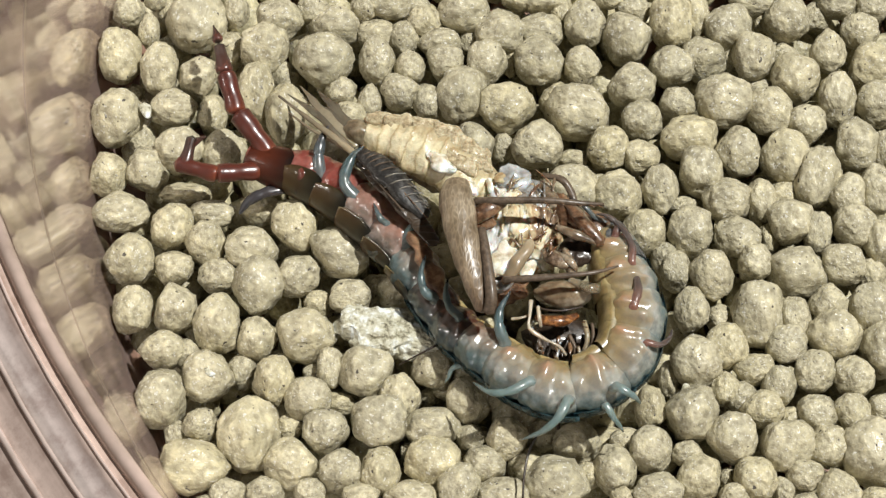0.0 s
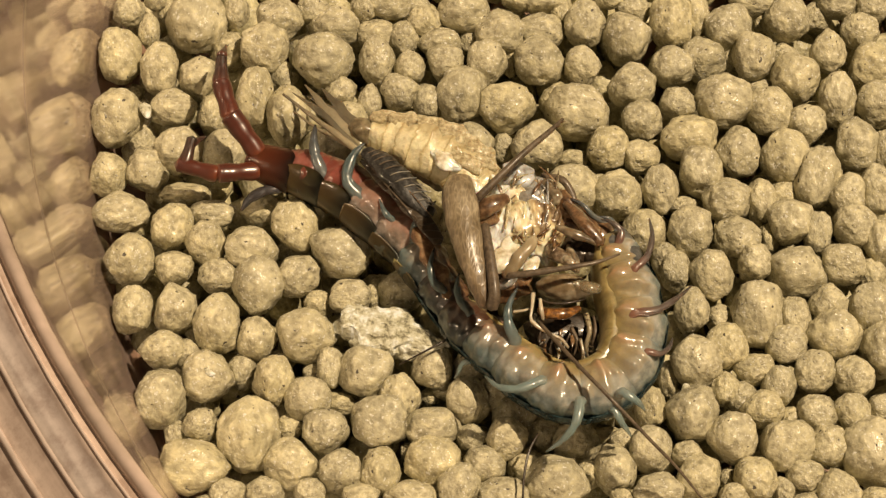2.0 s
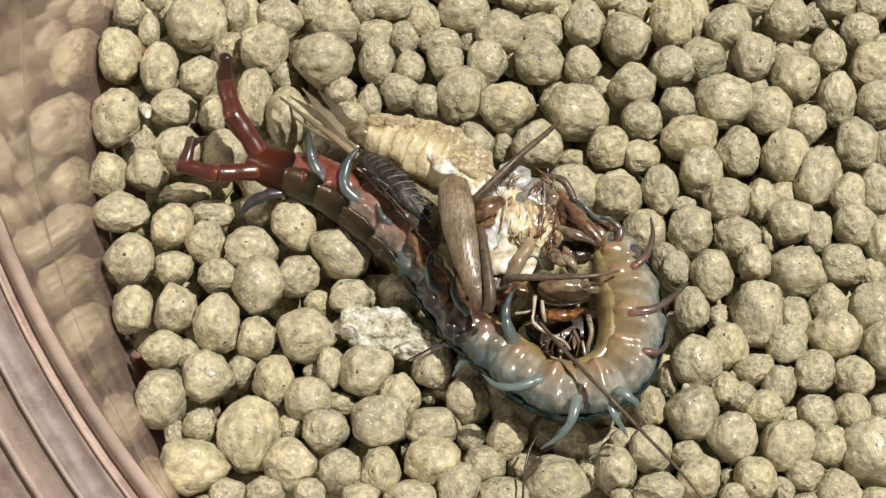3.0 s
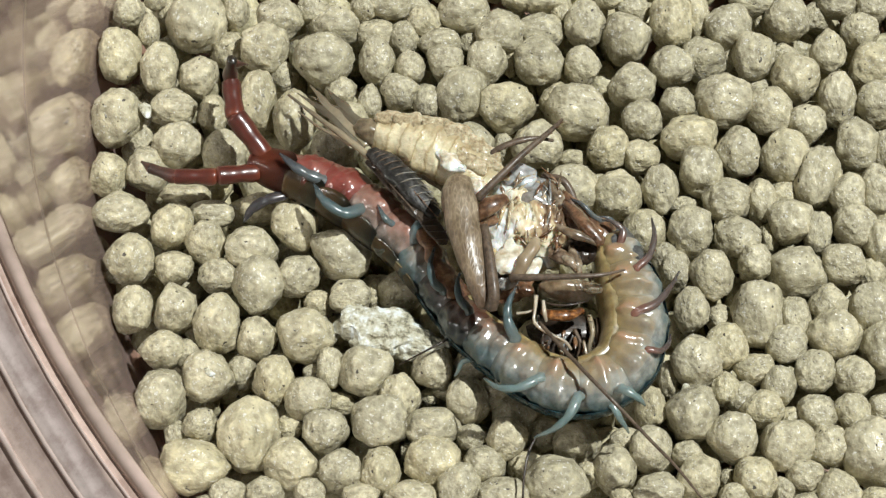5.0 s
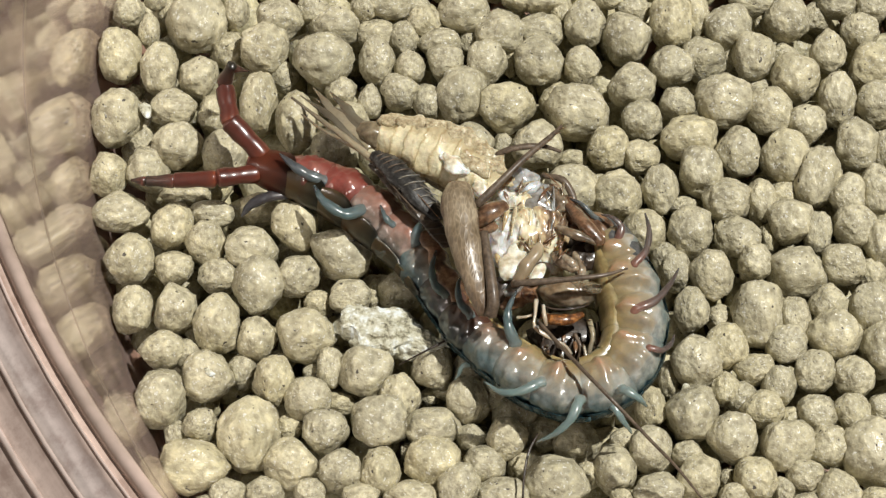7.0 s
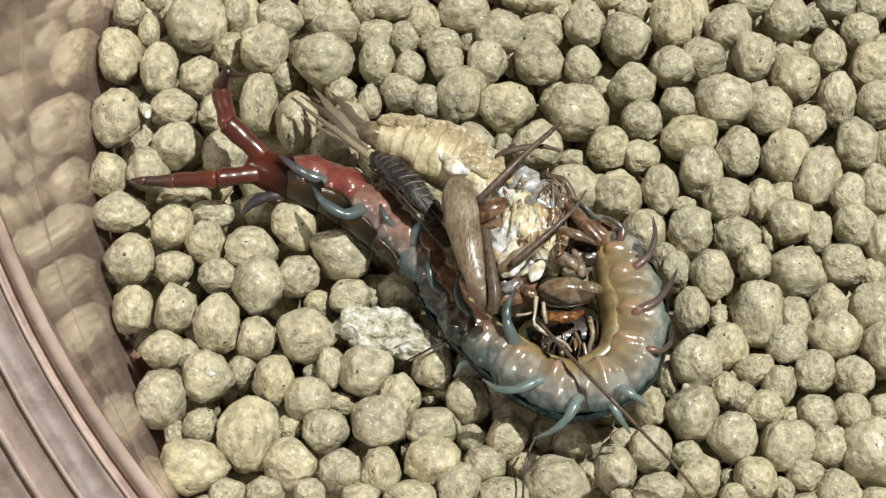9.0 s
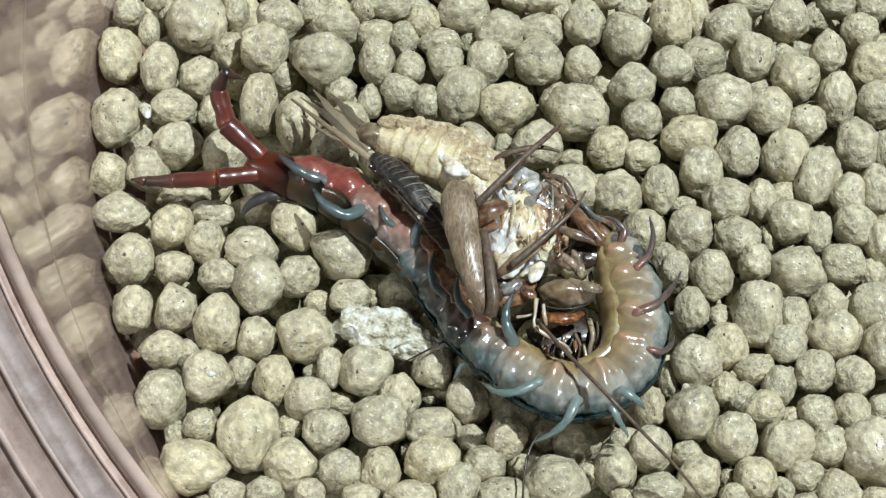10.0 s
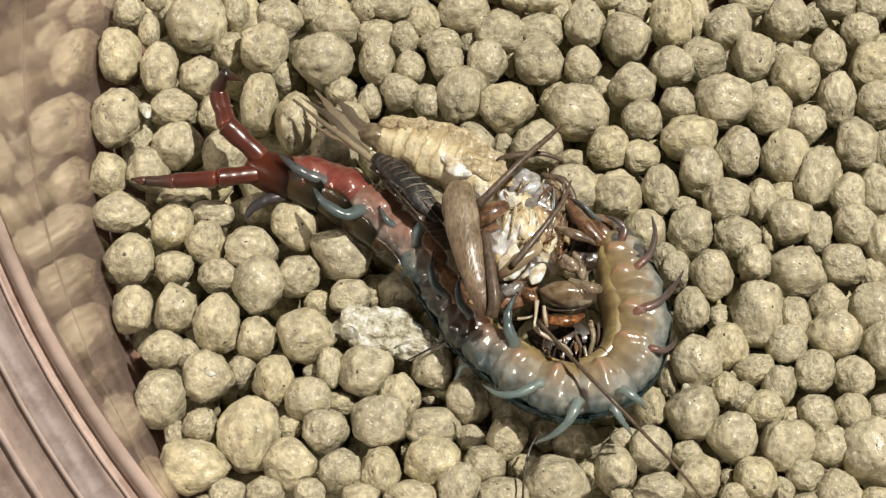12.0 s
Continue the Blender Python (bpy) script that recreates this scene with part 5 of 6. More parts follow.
PREY_SWAY["thorax"] = (-14, 4, -12, 6, -6, 0, -8, 4, -8, -2, -14, 0, -4, 0, 0, 0, 1, -1, 2, 10, 1, 5, 0, 7, 0, 11, 1, 9, 2, 10)
PREY_SWAY["head"] = (-12, 12, -10, 10, -8, 8, -8, 6, -8, 0, -5, 3, -3, 3, 0, 0, 0, -2, -3, 10, -3, 6, -3, 9, -3, 13, -2, 11, -2, 12)


# how some of the walking legs swing about their joints, in degrees
SPINS = {
    0: (-70, -66, -60, -54, -52, -46, 0, 0, -1, 0, 2, 2, 1, 2, 1),
    1: (-78, -80, -72, -76, -74, -70, -2, 0, 1, 0, 3, 4, 3, 4, 3),
    8: (0, -7, -4, 6, 16, 14, 2, 0, -3, 4, 1, 3, 3, 2, 3),
    11: (55, 50, 34, 18, -10, -8, 6, 0, 0, 6, 8, 5, 4, 2, 4),
    12: (40, 36, 24, 2, 0, -2, 0, 0, 2, 4, -2, 2, 0, -2, 0),
}


def drift(pairs, k):
    return Vector((pairs[2 * k] * SHIFT, -pairs[2 * k + 1] * SHIFT / math.cos(radians(28)), 0))


def sway(s, k):
    for (sa, a), (sb, b) in zip(SWAY, SWAY[1:]):
        if s <= sb:
            f = max(0.0, (s - sa) / (sb - sa))
            return drift(a, k) * (1 - f) + drift(b, k) * f
    return drift(SWAY[-1][1], k)


def rows_for(ob, shift_of, spins=None):
    home = ob.location.copy()
    out = []
    for k, t in enumerate(TIMES):
        m = Matrix.Translation(home + shift_of(k) * MM)
        if spins:
            m = m @ pose(0, 0, 0, 0, 0, spins[k])
        out.append((t, m))
    return out


def swing(ob, key, entries):
    """Rows for a limb that turns about its base: time, degrees, and a shift in mm added to the sway of what carries it."""
    home = ob.location.copy()
    out = []
    for t, spin, dx, dy in entries:
        at = [np.interp(t, TIMES, PREY_SWAY[key][k::2]) for k in (0, 1)]
        m = Matrix.Translation(home + (drift(at, 0) + Vector((dx, dy, 0))) * MM) @ pose(0, 0, 0, 0, 0, spin)
        out.append((t, m))
    return out


# hinges of the trailing legs, from the body to the tip
UPPER = []
UPPER.append((0.0, ((-15.47, 7.73, 3.80), (-18.31, 11.10, 5.20), (-19.45, 14.62, 6.20), (-20.17, 17.67, 6.60), (-21.16, 21.01, 6.00))))
UPPER.append((0.5, ((-15.53, 7.79, 3.80), (-18.25, 11.15, 5.40), (-19.20, 14.54, 6.60), (-19.59, 17.39, 7.20), (-20.19, 20.23, 6.60))))
UPPER.append((1.0, ((-15.73, 7.85, 3.80), (-18.13, 11.14, 5.60), (-19.00, 14.22, 7.00), (-19.18, 17.00, 7.60), (-19.49, 19.16, 7.00))))
UPPER.append((1.5, ((-16.07, 7.73, 3.80), (-18.45, 10.44, 5.60), (-19.29, 13.64, 6.80), (-19.97, 16.84, 7.20), (-20.33, 19.30, 6.80))))
UPPER.append((2.0, ((-16.32, 7.56, 3.80), (-18.69, 10.26, 5.60), (-19.76, 13.44, 6.00), (-19.80, 16.11, 6.40), (-19.55, 17.82, 5.64))))
UPPER.append((3.0, ((-16.22, 7.56, 3.80), (-18.44, 10.26, 5.60), (-19.50, 13.98, 5.80), (-19.28, 14.84, 7.60), (-18.31, 15.80, 6.60))))
UPPER.append((5.0, ((-15.81, 7.44, 3.80), (-18.36, 10.39, 5.40), (-19.04, 14.41, 5.60), (-18.71, 14.60, 7.60), (-17.62, 15.14, 6.60))))
UPPER.append((6.0, ((-15.86, 7.39, 3.80), (-18.55, 10.09, 5.40), (-19.47, 13.93, 5.60), (-18.65, 14.25, 7.60), (-17.40, 14.72, 6.60))))
UPPER.append((7.0, ((-15.91, 7.33, 3.80), (-18.73, 9.80, 5.40), (-19.56, 13.75, 5.60), (-18.74, 14.13, 7.60), (-17.44, 14.42, 6.60))))
UPPER.append((9.0, ((-15.96, 7.33, 3.80), (-18.92, 9.57, 5.40), (-19.94, 13.33, 5.60), (-19.07, 13.65, 7.60), (-17.62, 13.88, 6.60))))
UPPER.append((10.5, ((-16.05, 7.15, 3.80), (-19.01, 9.39, 5.40), (-20.13, 13.04, 5.60), (-19.21, 13.54, 7.60), (-17.60, 13.47, 6.60))))
UPPER.append((12.0, ((-16.05, 7.15, 3.80), (-19.01, 9.39, 5.40), (-20.13, 13.04, 5.60), (-19.26, 13.42, 7.60), (-17.54, 13.35, 6.60))))
LOWER = []
LOWER.append((0.0, ((-16.39, 6.06, 3.40), (-19.89, 5.13, 4.40), (-22.73, 5.82, 4.60), (-22.23, 7.71, 5.20), (-20.45, 9.06, 4.80))))
LOWER.append((3.2, ((-16.39, 6.06, 3.40), (-19.79, 5.13, 4.40), (-22.78, 5.82, 4.60), (-22.23, 7.71, 5.20), (-20.60, 8.94, 4.80))))
LOWER.append((4.0, ((-16.38, 6.00, 3.40), (-19.84, 5.13, 4.40), (-23.17, 5.59, 4.60), (-23.76, 7.54, 5.20), (-23.27, 8.94, 5.00))))
LOWER.append((4.8, ((-16.38, 5.94, 3.40), (-19.94, 5.07, 4.40), (-23.35, 5.36, 4.60), (-24.73, 7.08, 4.80), (-25.30, 8.25, 4.40))))
LOWER.append((5.1, ((-16.38, 5.88, 3.40), (-19.95, 4.90, 4.20), (-23.51, 4.67, 4.20), (-25.97, 5.25, 3.80), (-26.76, 5.83, 3.40))))
LOWER.append((5.5, ((-16.38, 5.83, 3.40), (-19.99, 4.79, 4.20), (-23.58, 4.68, 4.00), (-26.30, 4.96, 3.40), (-27.02, 5.25, 3.00))))
LOWER.append((12.0, ((-16.37, 5.77, 3.40), (-19.99, 4.79, 4.20), (-23.57, 4.62, 4.00), (-26.30, 4.96, 3.40), (-27.03, 5.31, 3.00))))


def nudge_pellet(x, y, rows):
    """A loose pellet that the struggle pushes: rows of time and shift in mm."""
    ob = min(MOVERS.items(), key=lambda kv: (kv[0][0] - x) ** 2 + (kv[0][1] - y) ** 2)[1]
    home = Matrix.LocRotScale(ob.location, ob.rotation_quaternion, None)
    walk(ob, [(t, Matrix.Translation((dx * MM, dy * MM, 0)) @ home) for t, dx, dy in rows])


def motions():
    nudge_pellet(*(-13.60, 13.35, 0.00)[:2], [(0.0, -0.65, 0.7), (1.0, -0.45, 0.6), (3.0, -0.55, 0.35), (5.0, 0.1, 0.0), (9.0, 0.35, -0.25), (12.0, 0.3, -0.3)])
    nudge_pellet(*(-17.09, 15.36, 0.00)[:2], [(0.0, -0.2, 0.9), (1.5, -0.2, 0.5), (3.0, -0.3, 0.2), (5.0, 0.0, 0.0), (9.0, 0.15, -0.3), (12.0, 0.2, -0.3)])
    nudge_pellet(*(-23.98, 10.64, 0.00)[:2], [(0.0, 0.15, -0.5), (3.0, 0.1, -0.5), (4.8, 0.0, 0.0), (12.0, -0.05, 0.0)])
    nudge_pellet(*(-9.19, -0.51, 0.00)[:2], [(0.0, -0.1, 0.25), (3.0, -0.1, 0.15), (5.0, 0.0, 0.0), (12.0, 0.0, 0.0)])
    for ob, s in BODY_PARTS:
        walk(ob, rows_for(ob, lambda k: sway(s, k)))
    rng = random.Random(21)
    for n, (ob, s, line) in enumerate(LEG_PARTS):
        spins = SPINS.get(n) or [rng.uniform(-4, 4) for _ in TIMES]
        walk(ob, rows_for(ob, lambda k: sway(s, k), spins))
    root = ORG[CENTIPEDE[0]]
    for (chain, lengths), table in zip(TERMINAL, (UPPER, LOWER)):
        for j, ob in enumerate(chain):
            rows = []
            for t, joints in table:
                a, b = Vector(joints[j]), Vector(joints[j + 1])
                m = Matrix.Translation((a - root) * MM) @ (b - a).to_track_quat("X", "Z").to_matrix().to_4x4()
                rows.append((t, m))
            walk(ob, rows)
    for key in ("abdomen", "femur", "thorax", "head"):
        walk(PREY[key], rows_for(PREY[key], lambda k: drift(PREY_SWAY[key], k)))
    walk(PREY["rod"], rows_for(PREY["rod"], lambda k: drift(PREY_SWAY["femur"], k), (-48, -4, -9, -1, 0, 0, 0, 0, 1, 0, 1, 1, 0, 1, 1)))
    # the middle leg kicks over the head, then folds back; its shin swings with it
    kicks, thigh, shin = [], [], []
    for k in range(29):
        t = k * 0.25
        beat = math.sin(t * 9.1) + 0.5 * math.sin(t * 23.0 + 1.0)
        kicks.append((t, beat))
    for t, beat in kicks:
        thigh.append((t, 4.0 * beat, 0.0, 0.0))
        shin.append((t, -44 - 5.0 * beat, 0.1, -1.55))
    thigh += [(8.2, -14, 0, 0), (9.0, -20, 0, 0), (9.4, -14, 0, 0), (10.0, -18, 0, 0), (10.5, -20, 0, 0), (11.0, -17, 0, 0), (12.0, -18, 0, 0)]
    shin += [(8.2, -16, 0, -0.3), (9.0, -6, 0, 0), (9.4, -12, 0, 0), (10.0, -6, 0, 0), (10.5, -3, 0, 0), (11.0, 0, 0, 0), (12.0, 4, 0, 0.2)]
    walk(PREY["midleg"], swing(PREY["midleg"], "thorax", thigh))
    walk(PREY["midshin"], swing(PREY["midshin"], "thorax", shin))
    walk(PREY["backshin"], swing(PREY["backshin"], "abdomen", [(0.0, 140, -0.6, -0.6), (3.6, 140, -0.6, -0.6), (5.2, 4, 0, 0), (6.6, 0, 0, 0), (9.0, 3, 0, 0), (9.6, 6, 0, 0), (10.6, 0, 0, 0), (12.0, -4, 0, 0)]))
    home = PREY["feeler"].location.copy()
    tucked = Matrix.Translation(home - Vector((0, 0, 3.0)) * MM) @ pose(0, 0, 0, 38, 40, 0)
    laid = Matrix.Translation(home)
    walk(PREY["feeler"], [(0.0, tucked), (0.8, tucked), (1.1, laid), (12.0, laid)])


build_table()
build_tub()
build_crust()
build_crumbs()
build_subjects()
lay_pellets([
    (-29.6, 25.3, 0.0, 1.52, 1.63, 0),
    (-27.5, 23.0, 0.0, 1.03, 1.89, 0),
    (-27.2, 26.5, 0.0, 1.09, 0.98, 0),
    (-23.2, 24.5, 0.0, 3.03, 3.36, 0),
    (-26.2, 26.5, -1.5, 0.99, 1.37, 0),
    (-30.0, 20.3, 0.0, 1.98, 2.68, 0),
    (-26.3, 18.9, 0.0, 1.82, 2.57, 0),
    (-22.7, 18.0, 0.0, 1.92, 2.08, 0),
    (-19.5, 25.5, 0.0, 1.30, 1.85, 0),
    (-20.1, 21.9, -1.6, 1.74, 1.95, 0),
    (-16.6, 21.2, 0.0, 2.31, 2.47, 0),
    (-15.3, 24.4, 0.0, 2.28, 2.17, 0),
    (-29.8, 13.5, 0.0, 2.48, 2.85, -10),
    (-27.7, 16.0, -2.5, 0.64, 0.97, 0),
])
lay_pellets([
    (-27.8, 12.4, -2.0, 1.38, 1.49, 0),
    (-24.7, 14.7, 0.0, 2.17, 1.85, 0),
    (-24.0, 10.6, 0.0, 2.36, 2.25, 0),
    (-21.3, 14.6, -1.0, 1.49, 1.91, 0),
    (-19.9, 10.4, -0.8, 2.10, 2.21, 0),
    (-17.1, 15.4, 0.0, 1.80, 2.97, 0),
    (-14.9, 19.0, -1.6, 1.45, 1.51, 0),
    (-13.6, 13.4, 0.0, 2.06, 2.95, 0),
    (-30.2, 7.6, 0.0, 1.77, 2.08, 0),
    (-26.8, 8.3, -0.3, 2.09, 2.19, 0),
    (-12.2, 25.7, -0.5, 1.63, 1.52, 0),
    (-10.3, 24.1, -0.8, 2.50, 2.06, 0),
    (-11.1, 19.7, 0.0, 2.95, 2.80, 0),
    (-9.5, 17.0, -0.8, 1.55, 1.50, 0),
])
lay_pellets([
    (-7.4, 25.9, 0.0, 1.36, 1.63, 0),
    (-5.0, 26.5, 0.0, 2.29, 1.85, 0),
    (-2.5, 26.6, -1.0, 1.37, 1.20, 0),
    (-1.8, 24.2, 0.0, 1.73, 1.52, 0),
    (1.9, 25.3, 0.0, 2.61, 2.28, 0),
    (5.4, 23.1, 0.0, 2.48, 2.21, 0),
    (7.4, 27.2, 0.0, 1.96, 1.64, 0),
    (9.4, 26.8, 0.0, 2.18, 1.58, 0),
    (11.1, 26.1, -1.0, 1.20, 1.75, 0),
    (13.4, 24.0, 0.0, 2.06, 2.38, 0),
    (-6.2, 23.4, -1.0, 1.90, 1.52, 0),
    (-6.1, 19.9, 0.0, 1.77, 2.41, 0),
    (-3.6, 22.8, -0.9, 1.63, 1.90, 0),
    (-3.1, 19.1, 0.0, 1.50, 1.71, 0),
])
lay_pellets([
    (-0.4, 22.2, -0.8, 2.16, 1.62, 0),
    (0.2, 19.6, 0.0, 1.77, 1.77, 0),
    (4.1, 19.4, 0.0, 1.93, 2.30, 0),
    (2.6, 22.9, -1.5, 1.09, 1.09, 0),
    (6.3, 20.5, -1.5, 0.86, 1.40, 0),
    (9.3, 23.5, -0.8, 2.28, 1.90, 0),
    (9.0, 19.9, 0.0, 2.47, 2.47, 0),
    (13.0, 19.2, 0.0, 1.77, 2.03, 0),
    (-6.8, 15.8, -0.7, 1.17, 1.70, 0),
    (-4.0, 16.4, 0.0, 1.91, 1.81, 0),
    (-1.4, 15.7, -0.8, 1.49, 1.81, 0),
    (1.7, 16.2, 0.0, 2.39, 2.76, 0),
    (5.9, 14.5, 0.0, 2.70, 2.49, 0),
    (10.5, 16.0, -0.8, 1.70, 1.70, 0),
])
lay_pellets([
    (12.3, 14.2, 0.0, 3.06, 2.75, 0),
    (-8.6, 13.8, -0.6, 1.91, 1.69, 0),
    (-9.9, 10.5, -0.8, 2.21, 2.37, 0),
    (2.9, 10.8, -0.6, 1.89, 2.42, 0),
    (5.5, 11.0, -1.0, 1.16, 1.37, 0),
    (8.5, 10.8, 0.0, 2.41, 2.31, 0),
    (11.6, 6.0, 0.0, 2.59, 2.38, 0),
    (11.8, 9.9, -1.4, 1.37, 1.05, 0),
    (17.2, 22.3, 0.0, 2.37, 2.59, 0),
    (18.0, 26.1, -0.9, 1.75, 1.53, 0),
    (15.6, 27.1, 0.0, 1.64, 1.36, 0),
    (21.4, 24.0, 0.0, 2.06, 2.60, 0),
    (23.7, 25.1, -0.5, 1.41, 2.18, 0),
    (26.7, 23.5, 0.0, 2.27, 2.32, 0),
])
lay_pellets([
    (29.1, 26.5, 0.0, 2.18, 1.52, 0),
    (32.3, 24.4, 0.0, 2.22, 2.33, 0),
    (30.3, 25.3, -1.6, 0.98, 1.20, 0),
    (21.3, 19.2, 0.0, 2.19, 2.03, 0),
    (24.2, 20.3, -0.6, 2.26, 2.26, 0),
    (27.0, 21.0, -1.8, 0.81, 1.19, 0),
    (29.0, 20.4, 0.0, 2.04, 2.47, 0),
    (32.0, 21.4, -1.3, 1.51, 1.08, 0),
    (32.6, 17.8, 0.0, 2.35, 2.56, 0),
    (35.9, 20.9, 0.0, 1.77, 2.20, 0),
    (35.5, 25.7, -1.4, 1.42, 1.42, 0),
    (37.2, 26.2, 0.0, 1.90, 1.52, 0),
    (39.0, 23.1, 0.0, 1.84, 1.78, 0),
    (40.7, 25.8, 0.0, 1.74, 1.74, 0),
])
lay_pellets([
    (40.0, 19.2, 0.0, 2.57, 2.35, 0),
    (39.9, 15.1, 0.0, 2.01, 2.28, 0),
    (36.3, 15.5, 0.0, 1.86, 2.70, 0),
    (17.4, 17.1, 0.0, 2.29, 2.24, 0),
    (21.5, 15.1, 0.0, 1.69, 1.59, 0),
    (18.2, 13.3, 0.0, 1.90, 2.06, 0),
    (25.8, 15.4, 0.0, 2.70, 2.60, 0),
    (29.9, 14.3, 0.0, 2.17, 2.33, 0),
    (29.6, 17.8, -1.5, 1.40, 0.81, 0),
    (33.1, 12.7, 0.0, 1.90, 2.00, 0),
    (37.8, 10.7, 0.0, 2.25, 2.62, 0),
    (40.4, 9.9, 0.0, 1.46, 2.20, 0),
    (22.4, 11.5, 0.0, 2.73, 2.20, 0),
    (15.0, 10.4, 0.0, 1.88, 2.15, -20),
])
lay_pellets([
    (17.9, 9.4, 0.0, 1.88, 1.72, 0),
    (26.6, 10.0, 0.0, 2.09, 2.41, 0),
    (31.0, 9.6, 0.0, 2.35, 2.61, 0),
    (33.8, 7.4, 0.0, 2.18, 2.91, -10),
    (15.6, 5.5, 0.0, 2.48, 2.38, 0),
    (19.5, 6.0, 0.0, 1.76, 2.38, 0),
    (23.3, 7.9, 0.0, 2.03, 2.45, 0),
    (25.4, 4.9, 0.0, 2.27, 2.12, 0),
    (28.5, 5.1, -0.6, 1.55, 2.18, 0),
    (30.9, 6.2, -1.4, 1.46, 1.46, 0),
    (36.2, 5.5, 0.0, 1.76, 2.07, 0),
    (38.8, 6.1, 0.0, 1.55, 2.38, 0),
    (21.9, 1.7, 0.0, 2.05, 2.46, 0),
    (21.6, 4.9, -1.0, 1.24, 0.93, 0),
])
lay_pellets([
    (26.1, 1.2, 0.0, 2.15, 1.89, 0),
    (30.9, 2.7, 0.0, 2.16, 2.16, 0),
    (33.3, 1.8, -0.4, 1.28, 2.00, 0),
    (36.7, 2.3, 0.0, 1.95, 2.00, 0),
    (38.7, 0.5, 0.0, 1.53, 2.25, 0),
    (29.2, 1.8, -1.5, 1.03, 1.55, 0),
    (17.9, 1.9, -0.5, 1.95, 2.16, 0),
    (19.7, -0.7, -1.0, 1.33, 1.74, 0),
    (20.6, -1.9, -0.7, 1.43, 1.93, 0),
    (23.6, -2.6, 0.0, 2.08, 2.33, 0),
    (27.5, -1.4, 0.0, 1.58, 1.78, 0),
    (31.1, -2.3, 0.0, 2.69, 2.33, 0),
    (35.3, -1.6, 0.0, 1.98, 1.93, 0),
    (37.9, -2.1, -1.2, 1.43, 1.73, 0),
])
lay_pellets([
    (27.5, -6.4, 0.0, 2.46, 3.01, 0),
    (30.6, -6.7, 0.0, 1.50, 1.80, 0),
    (33.6, -5.3, 0.0, 1.76, 1.76, 0),
    (29.6, -3.9, -1.5, 1.42, 1.32, 0),
    (21.7, -6.1, 0.0, 1.61, 2.16, 0),
    (24.3, -6.2, -1.5, 1.31, 1.42, 0),
    (37.6, -5.7, 0.0, 2.31, 2.31, 0),
    (24.4, -9.5, -0.2, 1.99, 2.19, 0),
    (33.9, -8.3, 0.0, 2.60, 2.35, 0),
    (38.4, -9.7, 0.0, 2.39, 2.79, 0),
    (29.6, -9.3, 0.0, 1.84, 1.79, 0),
    (21.8, -11.1, 0.0, 2.18, 2.48, 15),
    (26.8, -11.6, -0.3, 1.78, 1.39, 15),
    (24.2, -13.3, -0.6, 1.38, 1.58, 0),
])
lay_pellets([
    (28.8, -13.3, -0.2, 1.58, 1.97, 0),
    (31.9, -11.9, 0.0, 1.83, 1.93, 0),
    (35.2, -12.4, 0.0, 1.78, 1.88, 0),
    (36.4, -9.0, -1.6, 0.80, 1.31, 0),
    (19.5, -12.0, -1.4, 0.90, 1.69, 0),
    (17.8, -15.0, -0.8, 1.48, 1.97, 0),
    (21.2, -15.9, 0.0, 2.40, 2.54, 0),
    (25.6, -14.0, -1.0, 1.48, 1.58, 0),
    (27.1, -15.5, 0.0, 1.96, 1.76, 0),
    (29.8, -16.0, -1.2, 1.28, 1.28, 0),
    (31.8, -15.8, 0.0, 1.76, 1.62, 0),
    (34.8, -15.8, 0.0, 1.66, 1.76, 0),
    (37.4, -15.3, 0.0, 1.37, 1.27, 0),
    (24.3, -18.1, 0.0, 2.19, 2.29, 0),
])
lay_pellets([
    (29.0, -18.8, 0.0, 2.28, 2.28, 0),
    (32.5, -18.9, 0.0, 1.80, 1.94, 0),
    (36.2, -19.4, 0.0, 2.81, 3.20, 0),
    (17.5, -19.0, -0.3, 1.84, 2.09, 0),
    (15.5, -17.8, -1.6, 1.37, 1.32, 0),
    (14.4, -20.6, -0.6, 1.93, 2.22, 12),
    (20.6, -19.3, -0.6, 1.41, 1.22, 0),
    (21.4, -21.6, -0.2, 1.93, 2.12, 0),
    (17.9, -22.8, 0.0, 2.21, 1.63, 0),
    (24.1, -21.1, -1.8, 0.78, 1.07, 0),
    (24.3, -23.3, 0.0, 1.34, 1.15, 0),
    (26.2, -21.7, 0.0, 1.88, 1.83, 0),
    (28.6, -22.6, -0.4, 0.96, 1.16, 0),
    (30.3, -21.5, 0.0, 1.64, 1.54, 0),
])
lay_pellets([
    (33.0, -22.8, 0.0, 1.92, 1.92, 0),
    (36.1, -23.5, 0.0, 1.53, 0.96, 0),
    (30.4, -23.9, 0.0, 1.44, 0.86, 0),
    (-24.3, -9.9, 0.0, 2.09, 1.79, 0),
    (-22.2, -9.9, -0.8, 1.30, 1.40, 0),
    (-24.1, -14.5, 0.0, 2.31, 2.60, 0),
    (-20.1, -12.3, 0.0, 2.32, 2.32, 0),
    (-17.4, -11.2, -1.4, 1.30, 1.80, 0),
    (-14.5, -12.8, 0.0, 1.88, 2.27, 0),
    (-20.6, -16.9, 0.0, 1.56, 1.51, 0),
    (-16.4, -17.7, 0.0, 2.73, 3.31, 0),
    (-22.7, -17.5, -1.2, 1.08, 1.47, 0),
    (-20.8, -20.7, 0.0, 3.09, 2.42, -8),
    (-12.8, -20.4, 0.0, 2.32, 2.37, 0),
])
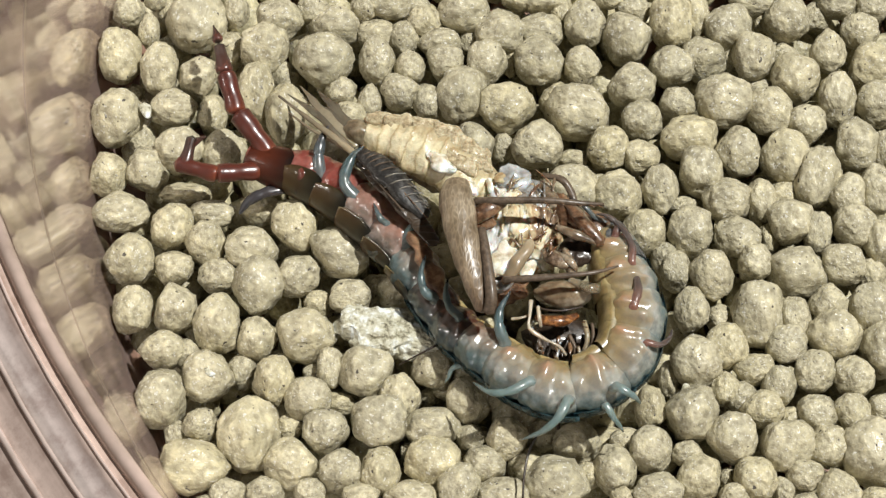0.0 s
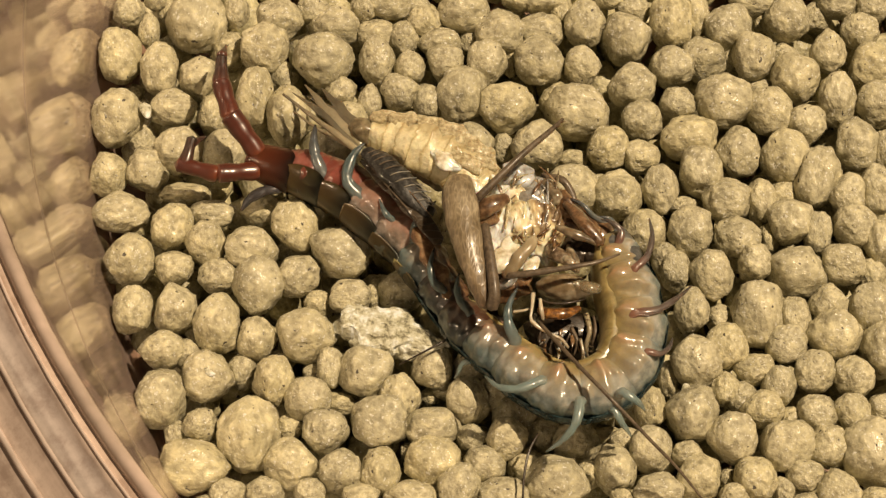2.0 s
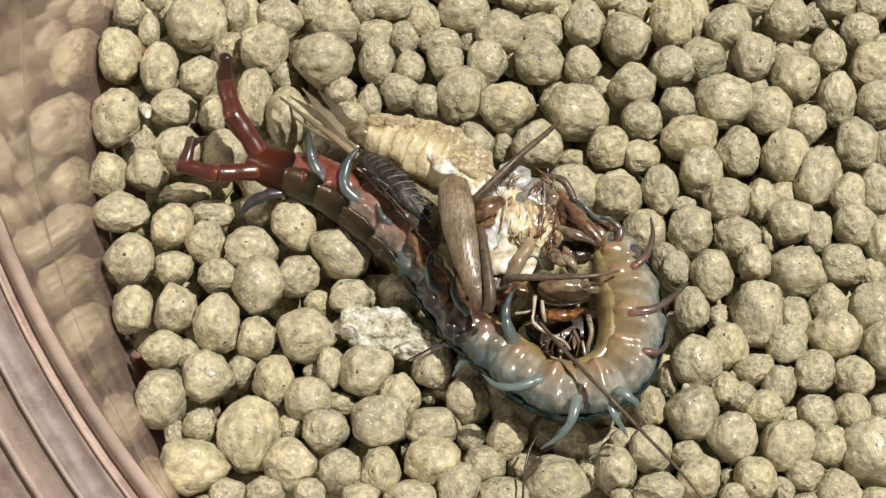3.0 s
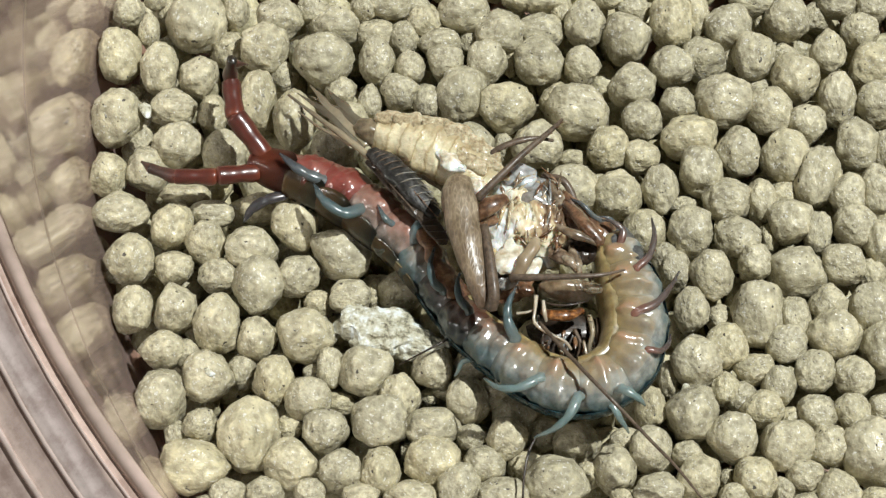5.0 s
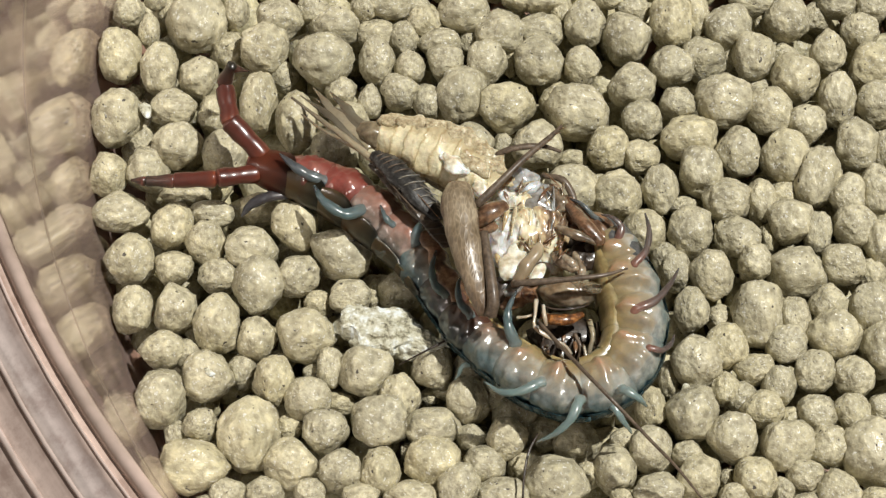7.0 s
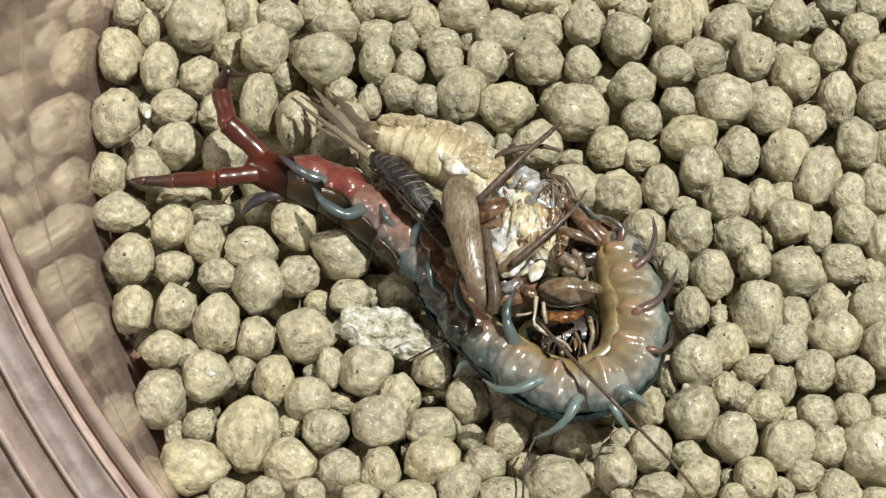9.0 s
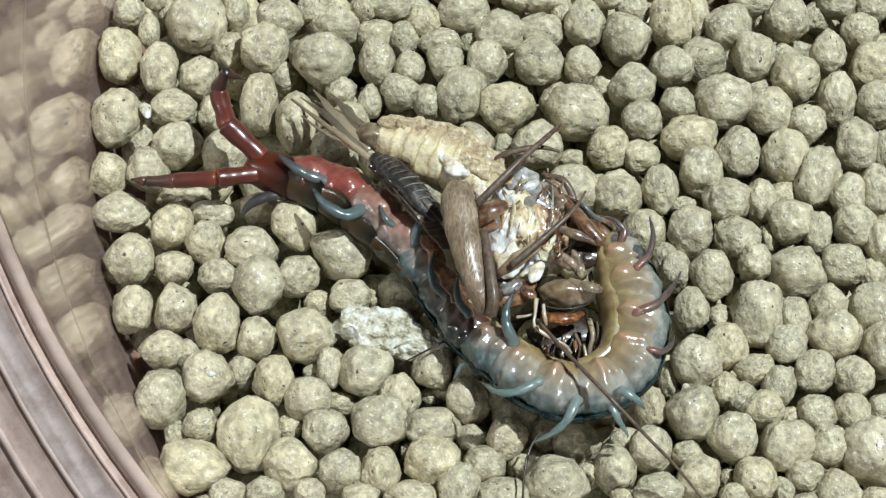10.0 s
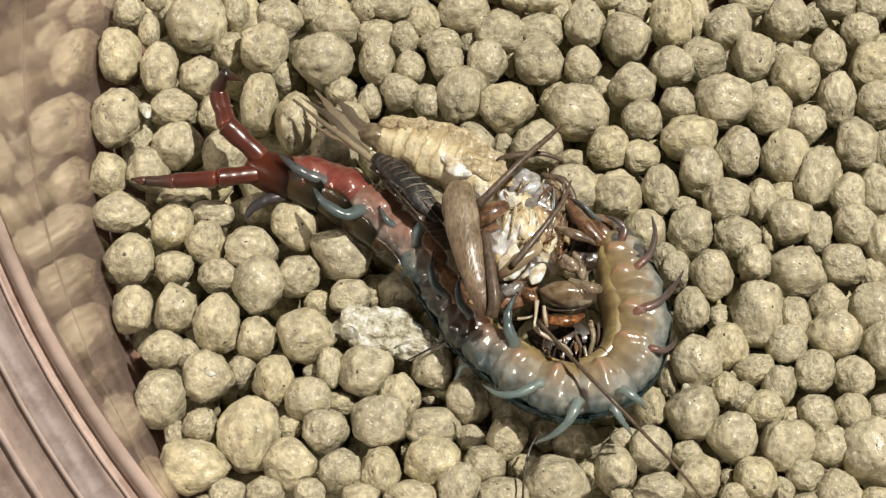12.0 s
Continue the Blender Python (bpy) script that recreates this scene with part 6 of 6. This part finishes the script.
lay_pellets([
    (-13.0, -16.6, -1.2, 1.28, 1.28, 0),
    (-18.0, -23.0, 0.0, 1.63, 1.44, 0),
    (-14.8, -23.0, 0.0, 1.63, 1.44, 0),
    (-19.7, -24.0, 0.0, 1.20, 0.77, 0),
    (-11.5, -14.5, 0.0, 2.06, 2.01, 0),
    (-28.8, 3.8, 0.0, 2.68, 1.96, 0),
    (-24.1, 2.2, 0.0, 1.95, 2.21, 0),
    (-23.3, 6.1, -1.0, 2.39, 1.14, 0),
    (-20.7, 3.7, -0.4, 2.11, 1.34, 0),
    (-21.0, 0.6, 0.0, 1.94, 2.04, 0),
    (-16.9, 0.0, 0.0, 2.40, 2.04, -15),
    (-27.7, -1.1, 0.0, 2.34, 2.44, 0),
    (-23.7, -2.0, 0.0, 1.78, 1.62, 0),
    (-19.7, -2.5, -0.4, 1.93, 1.62, 0),
])
lay_pellets([
    (-16.2, -3.6, 0.0, 2.43, 2.73, 0),
    (-13.1, 2.3, 0.0, 2.15, 2.57, 12),
    (-12.7, -2.6, -0.3, 1.93, 2.13, -25),
    (-27.1, -6.0, 0.0, 1.86, 2.21, 0),
    (-23.3, -6.0, 0.0, 2.01, 2.41, 0),
    (-19.7, -7.4, 0.0, 2.10, 2.80, 0),
    (-16.1, -8.8, 0.0, 1.79, 1.99, 0),
    (-11.8, -8.5, 0.0, 2.69, 2.49, 0),
    (-9.2, -0.5, 0.0, 2.95, 2.34, -25),
    (-8.1, -4.4, -0.5, 1.87, 1.52, 0),
    (-11.0, -4.7, -1.4, 1.32, 1.22, 0),
    (-6.0, -3.5, -2.0, 1.02, 1.53, 0),
    (-3.9, -3.4, -1.5, 2.24, 2.04, 0),
    (-16.5, 4.7, -1.4, 1.77, 1.66, 0),
])
lay_pellets([
    (-6.6, -11.9, 0.0, 2.42, 2.37, 0),
    (-9.7, -11.2, -0.8, 1.19, 1.89, 0),
    (-3.7, -14.1, -0.3, 1.87, 2.07, 0),
    (-9.0, -14.4, -1.4, 1.68, 1.09, 0),
    (-9.9, -17.6, 0.0, 2.05, 2.09, 0),
    (-5.4, -16.5, 0.0, 2.44, 2.30, 0),
    (-0.9, -17.1, -0.4, 2.54, 1.86, 0),
    (-0.9, -20.1, 0.0, 2.42, 2.32, 0),
    (-0.9, -11.5, -0.2, 1.88, 2.03, 0),
    (2.5, -11.3, -1.0, 1.69, 1.69, 0),
    (2.1, -14.7, 0.0, 1.87, 2.21, 15),
    (4.3, -13.2, -1.2, 1.69, 1.78, 0),
    (2.4, -17.8, -0.6, 1.37, 1.22, 0),
    (5.4, -18.1, 0.0, 1.85, 1.90, 0),
])
lay_pellets([
    (6.3, -15.0, -2.0, 2.17, 2.17, 0),
    (-8.6, -21.1, 0.0, 1.83, 1.98, 0),
    (-5.3, -21.1, 0.0, 1.83, 2.12, 0),
    (-3.0, -18.7, -1.6, 0.64, 0.78, 0),
    (3.5, -20.4, -0.2, 1.84, 1.60, 0),
    (1.4, -22.5, 0.0, 1.92, 2.12, 0),
    (-11.1, -23.0, 0.0, 1.34, 1.30, 0),
    (-6.8, -23.5, 0.0, 1.63, 1.34, 0),
    (-2.7, -23.4, 0.0, 2.30, 1.44, 0),
    (5.1, -23.3, 0.0, 2.21, 1.63, 0),
    (9.5, -22.1, 0.0, 2.89, 2.31, 0),
    (7.0, -19.9, -1.4, 1.65, 1.36, 0),
    (11.4, -17.9, -1.8, 2.15, 2.05, 0),
    (12.3, -20.9, -1.4, 1.26, 1.26, 0),
])
lay_pellets([
    (8.6, -16.9, -2.2, 1.67, 1.57, 0),
    (14.9, -23.4, 0.0, 1.06, 0.96, 0),
    (-30.6, 26.8, -2.0, 0.66, 1.10, 0),
    (-28.8, 18.2, -3.0, 0.87, 0.87, 0),
    (-29.2, -1.4, -2.6, 1.03, 0.72, 0),
    (-24.5, -7.1, -2.4, 0.71, 0.51, 0),
    (-14.0, -10.0, -2.0, 1.25, 1.00, 0),
    (-11.0, -11.1, -2.0, 1.25, 1.00, 0),
    (-7.1, -8.1, -2.0, 1.26, 1.01, 0),
    (0.3, -12.7, -2.0, 1.25, 1.00, 0),
    (-1.2, -13.3, -2.4, 0.90, 0.90, 0),
    (-4.5, -17.8, -2.4, 0.79, 0.69, 0),
])
build_pellet_bed()
motions()
